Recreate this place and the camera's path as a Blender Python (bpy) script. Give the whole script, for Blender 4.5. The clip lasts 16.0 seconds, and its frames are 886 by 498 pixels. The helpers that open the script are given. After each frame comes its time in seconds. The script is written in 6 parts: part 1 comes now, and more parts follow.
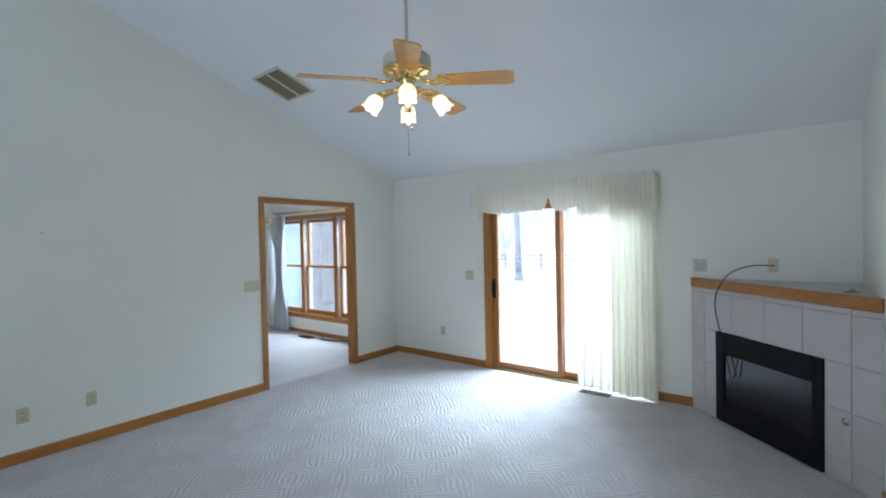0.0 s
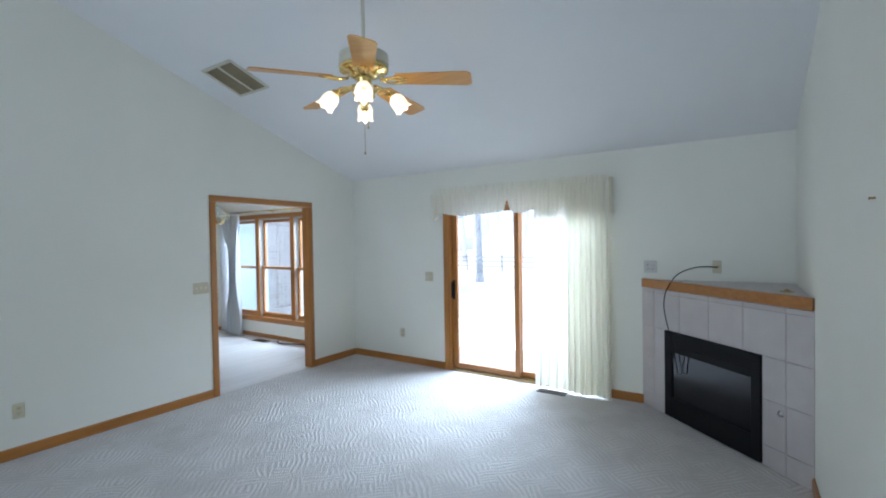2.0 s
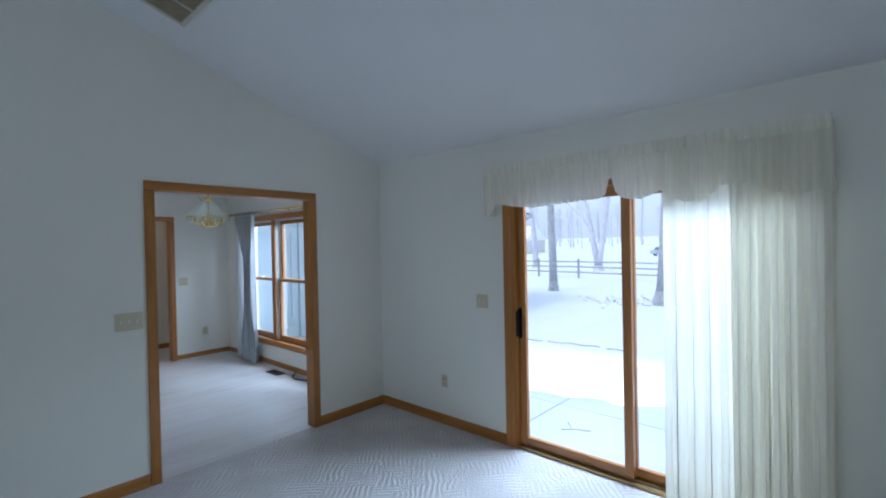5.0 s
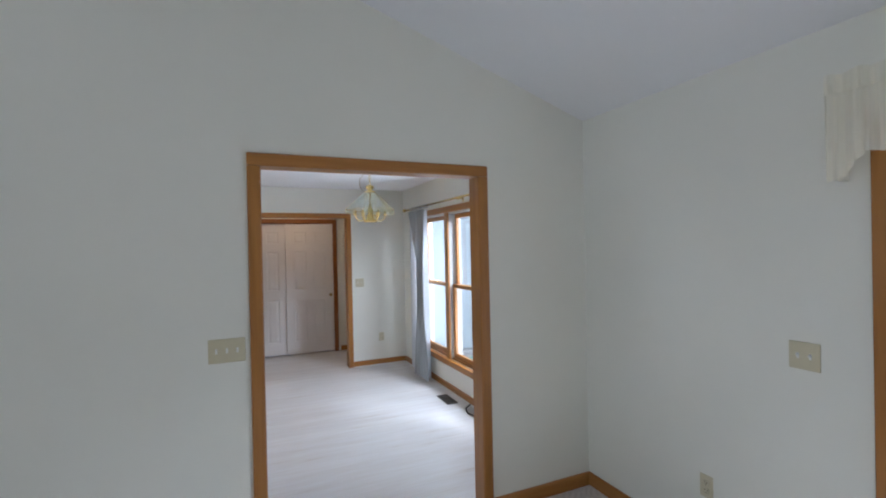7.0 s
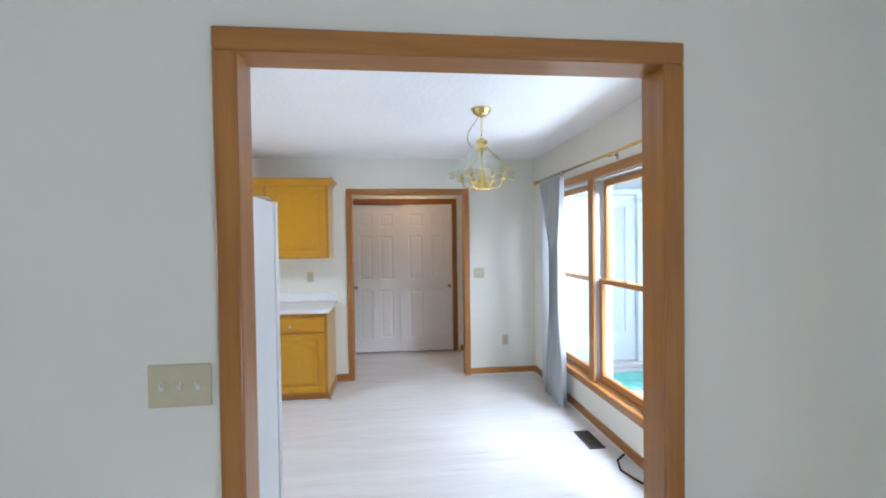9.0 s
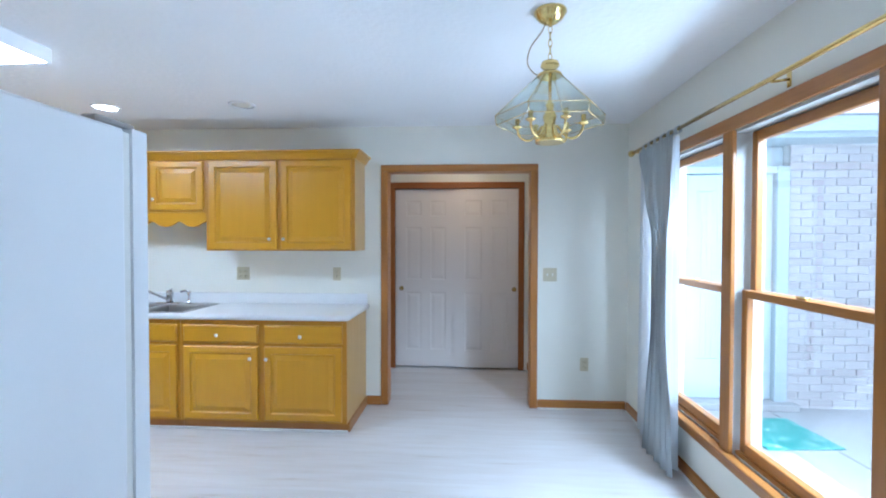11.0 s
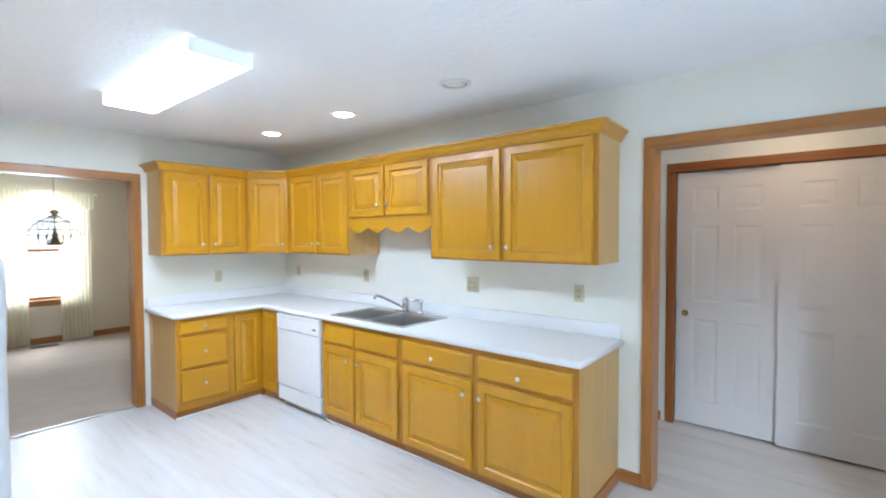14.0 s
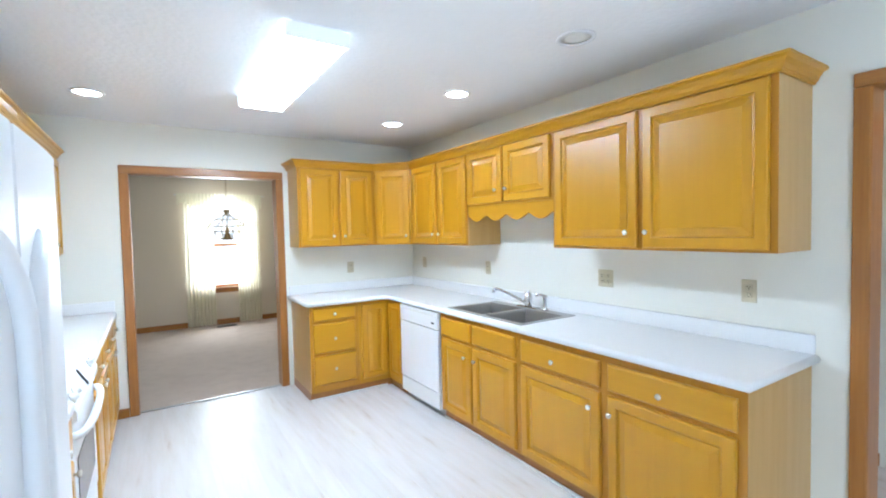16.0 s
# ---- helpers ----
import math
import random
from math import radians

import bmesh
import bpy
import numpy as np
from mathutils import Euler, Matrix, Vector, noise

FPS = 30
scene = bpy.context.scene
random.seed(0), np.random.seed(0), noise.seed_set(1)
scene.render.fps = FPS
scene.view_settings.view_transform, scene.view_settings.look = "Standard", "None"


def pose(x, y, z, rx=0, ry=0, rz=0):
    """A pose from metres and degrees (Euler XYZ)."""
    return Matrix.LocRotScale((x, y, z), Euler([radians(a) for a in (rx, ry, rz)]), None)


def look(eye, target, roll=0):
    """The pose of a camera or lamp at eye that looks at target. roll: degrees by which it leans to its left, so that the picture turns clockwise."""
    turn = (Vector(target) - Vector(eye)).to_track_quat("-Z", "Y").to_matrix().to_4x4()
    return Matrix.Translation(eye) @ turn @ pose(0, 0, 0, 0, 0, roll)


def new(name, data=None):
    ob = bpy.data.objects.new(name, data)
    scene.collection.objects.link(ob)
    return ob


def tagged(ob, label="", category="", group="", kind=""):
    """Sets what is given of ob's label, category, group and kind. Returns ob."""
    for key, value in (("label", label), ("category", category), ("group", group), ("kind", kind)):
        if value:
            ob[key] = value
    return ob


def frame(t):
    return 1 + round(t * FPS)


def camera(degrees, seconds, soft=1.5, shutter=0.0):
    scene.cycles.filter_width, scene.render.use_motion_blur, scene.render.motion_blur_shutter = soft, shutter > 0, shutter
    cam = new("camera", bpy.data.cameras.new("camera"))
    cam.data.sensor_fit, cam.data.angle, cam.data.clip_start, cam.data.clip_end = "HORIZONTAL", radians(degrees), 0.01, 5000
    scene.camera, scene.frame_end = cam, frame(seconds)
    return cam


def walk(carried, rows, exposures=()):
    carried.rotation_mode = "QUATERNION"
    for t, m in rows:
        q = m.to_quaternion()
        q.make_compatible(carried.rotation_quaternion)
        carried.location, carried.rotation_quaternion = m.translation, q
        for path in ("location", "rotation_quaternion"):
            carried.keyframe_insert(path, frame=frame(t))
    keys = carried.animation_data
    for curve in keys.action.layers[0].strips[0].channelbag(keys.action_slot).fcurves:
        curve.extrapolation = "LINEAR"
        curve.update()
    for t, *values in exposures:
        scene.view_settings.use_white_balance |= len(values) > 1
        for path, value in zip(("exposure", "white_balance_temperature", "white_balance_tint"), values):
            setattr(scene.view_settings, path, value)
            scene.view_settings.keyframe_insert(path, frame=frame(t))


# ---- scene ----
# camera and walk
cam = camera(89.0, 16.0, soft=1.95)
PATH = [
    (0, (0.070, -0.143, 1.603), (-1.164, 1.430, 1.561), -1.2),
    (0.5, (0.095, -0.146, 1.602), (-1.075, 1.476, 1.560), -1.3),
    (1, (0.105, -0.146, 1.602), (-1.028, 1.501, 1.563), -1.3),
    (1.5, (0.112, -0.136, 1.602), (-1.008, 1.518, 1.566), -1.1),
    (2, (0.083, -0.104, 1.598), (-1.016, 1.566, 1.560), -0.9),
    (2.5, (0.010, 0.027, 1.591), (-1.063, 1.714, 1.537), -0.9),
    (3, (-0.126, 0.243, 1.578), (-1.209, 1.923, 1.513), -1.0),
    (5.3, (-1.061, 1.749, 1.626), (-2.479, 3.16, 1.618), -1.2),
    (5.5, (-1.173, 1.872, 1.619), (-2.644, 3.226, 1.618), -1.2),
    (6, (-1.48, 2.122, 1.625), (-3.089, 3.31, 1.624), -1.1),
    (6.5, (-1.81, 2.316, 1.625), (-3.543, 3.315, 1.618), -1.2),
    (7, (-2.101, 2.445, 1.626), (-3.929, 3.256, 1.616), -1.2),
    (7.5, (-2.391, 2.518, 1.624), (-4.281, 3.17, 1.609), -1.1),
    (8, (-2.666, 2.63, 1.61), (-4.604, 3.124, 1.576), -1.2),
    (8.2, (-2.781, 2.7, 1.602), (-4.736, 3.123, 1.565), -1.2),
    (10.3, (-3.958, 3.157, 1.428), (-5.957, 3.211, 1.39), -0.0),
    (10.5, (-4.08, 3.178, 1.437), (-6.079, 3.2, 1.398), -0.0),
    (11, (-4.33, 3.224, 1.45), (-6.326, 3.102, 1.411), 0.1),
    (11.5, (-4.572, 3.251, 1.483), (-6.547, 2.942, 1.454), 0.3),
    (12, (-4.783, 3.271, 1.509), (-6.716, 2.759, 1.481), 0.2),
    (12.5, (-4.955, 3.289, 1.536), (-6.818, 2.562, 1.504), 0.0),
    (13, (-5.104, 3.303, 1.544), (-6.878, 2.379, 1.502), -0.0),
    (13.5, (-5.27, 3.268, 1.545), (-6.931, 2.155, 1.488), -0.0),
    (14, (-5.4, 3.218, 1.537), (-6.949, 1.953, 1.474), -0.2),
    (14.5, (-5.503, 3.17, 1.532), (-6.917, 1.758, 1.462), -0.4),
    (15, (-5.574, 3.14, 1.515), (-6.858, 1.608, 1.445), -0.6),
    (15.5, (-5.648, 3.123, 1.508), (-6.819, 1.504, 1.43), -1.0),
    (16, (-5.733, 3.109, 1.487), (-6.817, 1.429, 1.407), -1.3),
]
EXPOSURES = [(0.0, 1.71, 5400, 8), (3.0, 1.80, 5350, 8), (5.5, 0.87, 5080, 9), (6.5, 0.94, 5320, 10), (7.0, 1.54, 5800, 14), (8.0, 2.14, 6100, 14),
             (10.5, 2.02, 4850, 6), (11.5, 2.07, 5150, 8), (12.5, 2.22, 5450, 9), (14.5, 2.34, 5250, 6), (16.0, 2.40, 5300, 6)]
walk(cam, [(t, look(eye, target, roll)) for t, eye, target, roll in PATH], EXPOSURES)

# world, sun, large lights
world = bpy.data.worlds.new("overcast_sky")
scene.world = world
world.use_nodes = True
wn = world.node_tree
sky = wn.nodes.new("ShaderNodeTexSky")
sky.sky_type, sky.sun_disc = "NISHITA", False
sky.sun_elevation, sky.sun_rotation = radians(50), radians(200)
sky.air_density, sky.dust_density, sky.ozone_density = 1.0, 4.0, 0.6
wn.nodes["Background"].inputs["Strength"].default_value = 0.068
# a bright, even cloud cover over the clear-sky gradient
cloud = wn.nodes.new("ShaderNodeMix")
cloud.data_type = "RGBA"
cloud.inputs["Factor"].default_value = 0.65
cloud.inputs["B"].default_value = (8.6, 9.0, 9.4, 1)
wn.links.new(sky.outputs["Color"], cloud.inputs["A"])
wn.links.new(cloud.outputs["Result"], wn.nodes["Background"].inputs["Color"])


def lamp(name, kind, energy, color, m, size=0.0, size_y=0.0):
    data = bpy.data.lights.new(name, kind)
    data.energy, data.color = energy, color
    if kind == "AREA":
        data.shape, data.size, data.size_y = "RECTANGLE", size, size_y
    elif kind == "SUN":
        data.angle = radians(size)
    else:
        data.shadow_soft_size = size
    ob = new(name, data)
    ob.matrix_world = m
    return ob


lamp("overcast_sun", "SUN", 0.5, (1.0, 0.97, 0.93), look((0, 0, 0), (0.22, 0.6, -0.77)), 20)
# area lamps added outside and in the openings to stand in for daylight
DAY = (0.84, 0.93, 1.0)
lamp("slider_daylight", "AREA", 1.2, DAY, look((-1.36, 4.70, 1.05), (-2.2, 2.0, 1.15)), 0.62, 1.9)
# lamps above the openings, added to boost the sky's light indoors
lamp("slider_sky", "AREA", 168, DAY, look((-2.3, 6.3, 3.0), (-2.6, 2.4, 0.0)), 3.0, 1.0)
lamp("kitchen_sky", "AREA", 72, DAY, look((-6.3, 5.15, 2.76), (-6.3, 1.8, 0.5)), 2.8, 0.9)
# fill lamp added low outside the window to brighten the kitchen ceiling
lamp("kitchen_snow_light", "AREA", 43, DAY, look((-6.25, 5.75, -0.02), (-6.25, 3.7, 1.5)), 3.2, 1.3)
lamp("dining_daylight", "AREA", 12, (0.97, 0.98, 1.0), look((-6.742, -5.43, 1.36), (-6.6, 0.0, 1.0)), 0.92, 1.44)
# fill lamp in an unseen back opening, added to brighten the living room
lamp("back_window_daylight", "AREA", 18, DAY, look((-2.0, -5.30, 1.5), (-2.0, 0.0, 1.6)), 2.3, 1.4)
lamp("hall_lamp", "AREA", 1.25, (1.0, 0.66, 0.36), look((-8.85, 3.1, 2.41), (-8.85, 3.1, 0)), 0.25, 0.25)
lamp("fan_lamp", "POINT", 0.8, (1.0, 0.66, 0.34), Matrix.Translation((-1.82, 1.945, 2.345)), 0.03)


# materials
def shader(name, rough=0.5, metal=0.0):
    m = bpy.data.materials.new(name)
    m.use_nodes = True
    b = m.node_tree.nodes["Principled BSDF"]
    b.inputs["Roughness"].default_value, b.inputs["Metallic"].default_value = rough, metal
    return m, m.node_tree, b


def node(nt, kind, **kw):
    n = nt.nodes.new(kind)
    for k, v in kw.items():
        n.inputs[k].default_value = v
    return n


def coords(nt, scale=(1, 1, 1)):
    g = nt.nodes.new("ShaderNodeNewGeometry")
    mp = nt.nodes.new("ShaderNodeMapping")
    mp.inputs["Scale"].default_value = scale
    nt.links.new(g.outputs["Position"], mp.inputs["Vector"])
    return mp.outputs["Vector"]


def ramp(nt, fac, stops):
    r = nt.nodes.new("ShaderNodeValToRGB")
    e = r.color_ramp.elements
    while len(e) < len(stops):
        e.new(0.5)
    for k, (p, c) in zip(e, stops):
        k.position, k.color = p, (*c, 1)
    nt.links.new(fac, r.inputs["Fac"])
    return r.outputs["Color"]


def mix(nt, fac, a, b, mode="MIX"):
    n = nt.nodes.new("ShaderNodeMix")
    n.data_type, n.blend_type = "RGBA", mode
    for sock, v in ((n.inputs["Factor"], fac), (n.inputs["A"], a), (n.inputs["B"], b)):
        if isinstance(v, bpy.types.NodeSocket):
            nt.links.new(v, sock)
        else:
            sock.default_value = v if not isinstance(v, tuple) else (*v, 1)
    return n.outputs["Result"]


def bump(nt, b, height, strength, dist):
    n = node(nt, "ShaderNodeBump", Strength=strength, Distance=dist)
    nt.links.new(height, n.inputs["Height"])
    nt.links.new(n.outputs["Normal"], b.inputs["Normal"])


def noise_tex(nt, vec, scale, detail=3.0, rough=0.5):
    n = node(nt, "ShaderNodeTexNoise", Scale=scale, Detail=detail, Roughness=rough)
    nt.links.new(vec, n.inputs["Vector"])
    return n.outputs["Fac"]


def math_node(nt, op, a, b=0.0):
    n = nt.nodes.new("ShaderNodeMath")
    n.operation = op
    for i, v in enumerate((a, b)):
        if isinstance(v, bpy.types.NodeSocket):
            nt.links.new(v, n.inputs[i])
        else:
            n.inputs[i].default_value = v
    return n.outputs[0]


def paint(name, color, rough=0.6, grain=350.0, strength=0.08, stain=0.05, dist=0.0006):
    """Wall paint: roller texture and faint unevenness."""
    m, nt, b = shader(name, rough)
    v = coords(nt)
    big = noise_tex(nt, v, 0.9, 4)
    c = ramp(nt, big, [(0.3, tuple(k * (1 - stain) for k in color)), (0.7, color)])
    nt.links.new(c, b.inputs["Base Color"])
    bump(nt, b, noise_tex(nt, v, grain, 2), strength, dist)
    return m


def plain(name, color, rough=0.5, metal=0.0, wear=0.08, scale=30.0, coat=0.0, uneven=0.06, spec=0.5):
    """A surface of one colour with faint smudges and uneven gloss."""
    m, nt, b = shader(name, rough, metal)
    v = coords(nt)
    n = noise_tex(nt, v, scale, 4)
    c = ramp(nt, n, [(0.25, tuple(k * (1 - wear) for k in color)), (0.75, color)])
    nt.links.new(c, b.inputs["Base Color"])
    r = nt.nodes.new("ShaderNodeMapRange")
    r.inputs["To Min"].default_value, r.inputs["To Max"].default_value = max(0.03, rough - uneven), rough + uneven
    nt.links.new(noise_tex(nt, v, scale * 0.4, 2), r.inputs["Value"])
    nt.links.new(r.outputs["Result"], b.inputs["Roughness"])
    b.inputs["Coat Weight"].default_value = coat
    b.inputs["Specular IOR Level"].default_value = spec
    return m


def wood(name, dark, light, axis, rough=0.35, coat=0.2):
    """Stained wood with grain along one world axis (0, 1 or 2), tone varying from piece to piece."""
    m, nt, b = shader(name, rough)
    sc = [28.0, 28.0, 28.0]
    sc[axis] = 1.6
    v = coords(nt, sc)
    info = nt.nodes.new("ShaderNodeObjectInfo")
    off = nt.nodes.new("ShaderNodeVectorMath")
    nt.links.new(v, off.inputs[0])
    com = nt.nodes.new("ShaderNodeCombineXYZ")
    shift = math_node(nt, "MULTIPLY", info.outputs["Random"], 40.0)
    for k in range(3):
        nt.links.new(shift, com.inputs[k])
    nt.links.new(com.outputs[0], off.inputs[1])
    g = noise_tex(nt, off.outputs[0], 1.0, 6, 0.62)
    fine = noise_tex(nt, off.outputs[0], 5.0, 3, 0.6)
    c1 = ramp(nt, g, [(0.28, dark), (0.72, light)])
    c2 = mix(nt, math_node(nt, "MULTIPLY", fine, 0.35), c1, dark)
    tone = ramp(nt, info.outputs["Random"], [(0.0, (0.90, 0.88, 0.86)), (1.0, (1.0, 1.0, 1.0))])
    nt.links.new(mix(nt, 1.0, c2, tone, "MULTIPLY"), b.inputs["Base Color"])
    bump(nt, b, fine, 0.08, 0.0008)
    b.inputs["Coat Weight"].default_value, b.inputs["Coat Roughness"].default_value = coat, 0.2
    return m


def carpet(name, a, c, pattern):
    m, nt, b = shader(name, 0.95)
    v = coords(nt)
    sep = nt.nodes.new("ShaderNodeSeparateXYZ")
    nt.links.new(v, sep.inputs[0])
    X, Y = sep.outputs["X"], sep.outputs["Y"]
    fuzz = noise_tex(nt, v, 420.0, 3, 0.7)
    patch = noise_tex(nt, v, 1.3, 4)
    worn = noise_tex(nt, v, 7.0, 3)
    if pattern:
        # cut-pile basket weave, set diagonally: ribs that turn by a right angle from patch to patch
        def wobble(seed, k, amp):
            off = nt.nodes.new("ShaderNodeVectorMath")
            off.inputs[1].default_value = (seed, seed * 2.0, 0.0)
            nt.links.new(v, off.inputs[0])
            return math_node(nt, "MULTIPLY", math_node(nt, "SUBTRACT", noise_tex(nt, off.outputs[0], k, 2), 0.5), amp)
        p = math_node(nt, "ADD", math_node(nt, "MULTIPLY", math_node(nt, "ADD", X, Y), 0.7071), wobble(3.0, 4.0, 0.10))
        r = math_node(nt, "ADD", math_node(nt, "MULTIPLY", math_node(nt, "SUBTRACT", X, Y), 0.7071), wobble(11.0, 4.0, 0.10))
        cell = 0.115
        spot = nt.nodes.new("ShaderNodeCombineXYZ")
        nt.links.new(math_node(nt, "FLOOR", math_node(nt, "DIVIDE", p, cell)), spot.inputs[0])
        nt.links.new(math_node(nt, "FLOOR", math_node(nt, "DIVIDE", r, cell * 0.8)), spot.inputs[1])
        toss = nt.nodes.new("ShaderNodeTexWhiteNoise")
        nt.links.new(spot.outputs[0], toss.inputs["Vector"])
        par = math_node(nt, "GREATER_THAN", toss.outputs["Value"], 0.5)
        wp = math_node(nt, "SINE", math_node(nt, "MULTIPLY", p, 2 * math.pi / 0.036))
        wr = math_node(nt, "SINE", math_node(nt, "MULTIPLY", r, 2 * math.pi / 0.036))
        pick = nt.nodes.new("ShaderNodeMix")
        nt.links.new(par, pick.inputs["Factor"])
        nt.links.new(wp, pick.inputs["A"])
        nt.links.new(wr, pick.inputs["B"])
        wave = math_node(nt, "ADD", math_node(nt, "MULTIPLY", pick.outputs["Result"], 0.5), 0.5)
        show = ramp(nt, noise_tex(nt, v, 3.2, 3), [(0.38, (0.14, 0.14, 0.14)), (0.62, (1, 1, 1))])
        rib = math_node(nt, "MULTIPLY", wave, show)
    else:
        rib = worn
    h = math_node(nt, "ADD", rib, math_node(nt, "MULTIPLY", fuzz, 0.8))
    col = ramp(nt, h, [(0.10, a), (0.95, c)])
    tint = ramp(nt, patch, [(0.3, (0.90, 0.88, 0.87)), (0.7, (1, 1, 1))])
    nt.links.new(mix(nt, 1.0, col, tint, "MULTIPLY"), b.inputs["Base Color"])
    bump(nt, b, h, 0.85, 0.007)
    return m


def washed_floor(name):
    """Pale limed sheet floor: long streaks along y, in boards, with a soft gloss."""
    m, nt, b = shader(name, 0.16)
    v = coords(nt)
    sep = nt.nodes.new("ShaderNodeSeparateXYZ")
    nt.links.new(v, sep.inputs[0])
    board = math_node(nt, "FLOOR", math_node(nt, "DIVIDE", sep.outputs["X"], 0.125))
    rnd = nt.nodes.new("ShaderNodeTexWhiteNoise")
    rnd.noise_dimensions = "1D"
    nt.links.new(board, rnd.inputs["W"])
    com = nt.nodes.new("ShaderNodeCombineXYZ")
    nt.links.new(math_node(nt, "MULTIPLY", sep.outputs["X"], 16.0), com.inputs[0])
    nt.links.new(math_node(nt, "ADD", math_node(nt, "MULTIPLY", sep.outputs["Y"], 1.7), math_node(nt, "MULTIPLY", rnd.outputs["Value"], 30.0)), com.inputs[1])
    g = noise_tex(nt, com.outputs[0], 1.0, 6, 0.6)
    c = ramp(nt, g, [(0.27, (0.55, 0.48, 0.42)), (0.38, (0.66, 0.63, 0.60)), (0.62, (0.715, 0.70, 0.69))])
    tone = ramp(nt, rnd.outputs["Value"], [(0.0, (0.93, 0.92, 0.92)), (1.0, (1, 1, 1))])
    nt.links.new(mix(nt, 1.0, c, tone, "MULTIPLY"), b.inputs["Base Color"])
    r = nt.nodes.new("ShaderNodeMapRange")
    r.inputs["To Min"].default_value, r.inputs["To Max"].default_value = 0.26, 0.42
    nt.links.new(noise_tex(nt, v, 2.0, 3), r.inputs["Value"])
    nt.links.new(r.outputs["Result"], b.inputs["Roughness"])
    bump(nt, b, g, 0.05, 0.001)
    return m


def glass(name, tint=(1, 1, 1), gloss=1.0):
    m = bpy.data.materials.new(name)
    m.use_nodes = True
    nt = m.node_tree
    nt.nodes.remove(nt.nodes["Principled BSDF"])
    tr = node(nt, "ShaderNodeBsdfTransparent", Color=(*tint, 1))
    gl = node(nt, "ShaderNodeBsdfGlossy", Roughness=0.02)
    fr = node(nt, "ShaderNodeFresnel", IOR=1.45)
    mx = nt.nodes.new("ShaderNodeMixShader")
    nt.links.new(math_node(nt, "MINIMUM", math_node(nt, "MULTIPLY", fr.outputs[0], gloss), 0.14), mx.inputs[0])
    nt.links.new(tr.outputs[0], mx.inputs[1])
    nt.links.new(gl.outputs[0], mx.inputs[2])
    nt.links.new(mx.outputs[0], nt.nodes["Material Output"].inputs["Surface"])
    return m


def sheer(name, color, through_light=0.5, open_weave=0.25):
    """Thin woven cloth: some light passes scattered, some straight through the weave."""
    m = bpy.data.materials.new(name)
    m.use_nodes = True
    nt = m.node_tree
    nt.nodes.remove(nt.nodes["Principled BSDF"])
    v = coords(nt, (60, 60, 1.5))
    n = noise_tex(nt, v, 1.0, 3)
    c = ramp(nt, n, [(0.3, tuple(k * 0.9 for k in color)), (0.7, color)])
    d = nt.nodes.new("ShaderNodeBsdfDiffuse")
    t = nt.nodes.new("ShaderNodeBsdfTranslucent")
    nt.links.new(c, d.inputs["Color"])
    nt.links.new(c, t.inputs["Color"])
    a = nt.nodes.new("ShaderNodeMixShader")
    a.inputs[0].default_value = through_light
    nt.links.new(d.outputs[0], a.inputs[1])
    nt.links.new(t.outputs[0], a.inputs[2])
    tr = nt.nodes.new("ShaderNodeBsdfTransparent")
    o = nt.nodes.new("ShaderNodeMixShader")
    o.inputs[0].default_value = open_weave
    nt.links.new(a.outputs[0], o.inputs[1])
    nt.links.new(tr.outputs[0], o.inputs[2])
    nt.links.new(o.outputs[0], nt.nodes["Material Output"].inputs["Surface"])
    return m


def satin(name, color):
    """Dense cloth with a silky sheen along its folds and faint light through it."""
    m, nt, b = shader(name, 0.34)
    n = noise_tex(nt, coords(nt, (40, 40, 2)), 1.0, 3)
    nt.links.new(ramp(nt, n, [(0.3, tuple(k * 0.82 for k in color)), (0.7, color)]), b.inputs["Base Color"])
    b.inputs["Metallic"].default_value = 0.5
    b.inputs["Sheen Weight"].default_value = 0.25
    bump(nt, b, noise_tex(nt, coords(nt), 900.0, 2), 0.2, 0.0006)
    return m


def glow(name, color, strength):
    m, nt, b = shader(name, 0.4)
    b.inputs["Base Color"].default_value = (0.85, 0.85, 0.85, 1)
    b.inputs["Emission Color"].default_value = (*color, 1)
    b.inputs["Emission Strength"].default_value = strength
    return m


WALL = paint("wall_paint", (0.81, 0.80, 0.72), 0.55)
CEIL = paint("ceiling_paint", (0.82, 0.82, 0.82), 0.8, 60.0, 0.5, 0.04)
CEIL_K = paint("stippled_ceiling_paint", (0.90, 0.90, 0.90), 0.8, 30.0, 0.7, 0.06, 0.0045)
# dining room walls, a warmer and darker tone than WALL
WALL_D = paint("beige_dining_wall", (0.72, 0.63, 0.49), 0.55)
HONEY = wood("honey_maple_upright", (0.55, 0.268, 0.005), (0.60, 0.302, 0.008), 2, 0.30, 0.10)
HONEY_H = wood("honey_maple_level", (0.55, 0.268, 0.005), (0.60, 0.302, 0.008), 1, 0.30, 0.10)
HONEY_X = wood("honey_maple_crossways", (0.55, 0.268, 0.005), (0.60, 0.302, 0.008), 0, 0.30, 0.10)
# face frames: shadow in the gaps between doors, put into a darker maple
HONEY_SHADED = wood("honey_maple_gap_shade", (0.45, 0.20, 0.007), (0.51, 0.235, 0.011), 2, 0.36, 0.08)
HONEY_SIDE = wood("pale_maple_side", (0.57, 0.35, 0.10), (0.65, 0.43, 0.16), 2, 0.35, 0.2)
OAK = wood("oak_trim_upright", (0.31, 0.120, 0.019), (0.47, 0.208, 0.044), 2)
OAK_Y = wood("oak_trim_along_y", (0.31, 0.120, 0.019), (0.47, 0.208, 0.044), 1)
OAK_X = wood("oak_trim_along_x", (0.31, 0.120, 0.019), (0.47, 0.208, 0.044), 0)
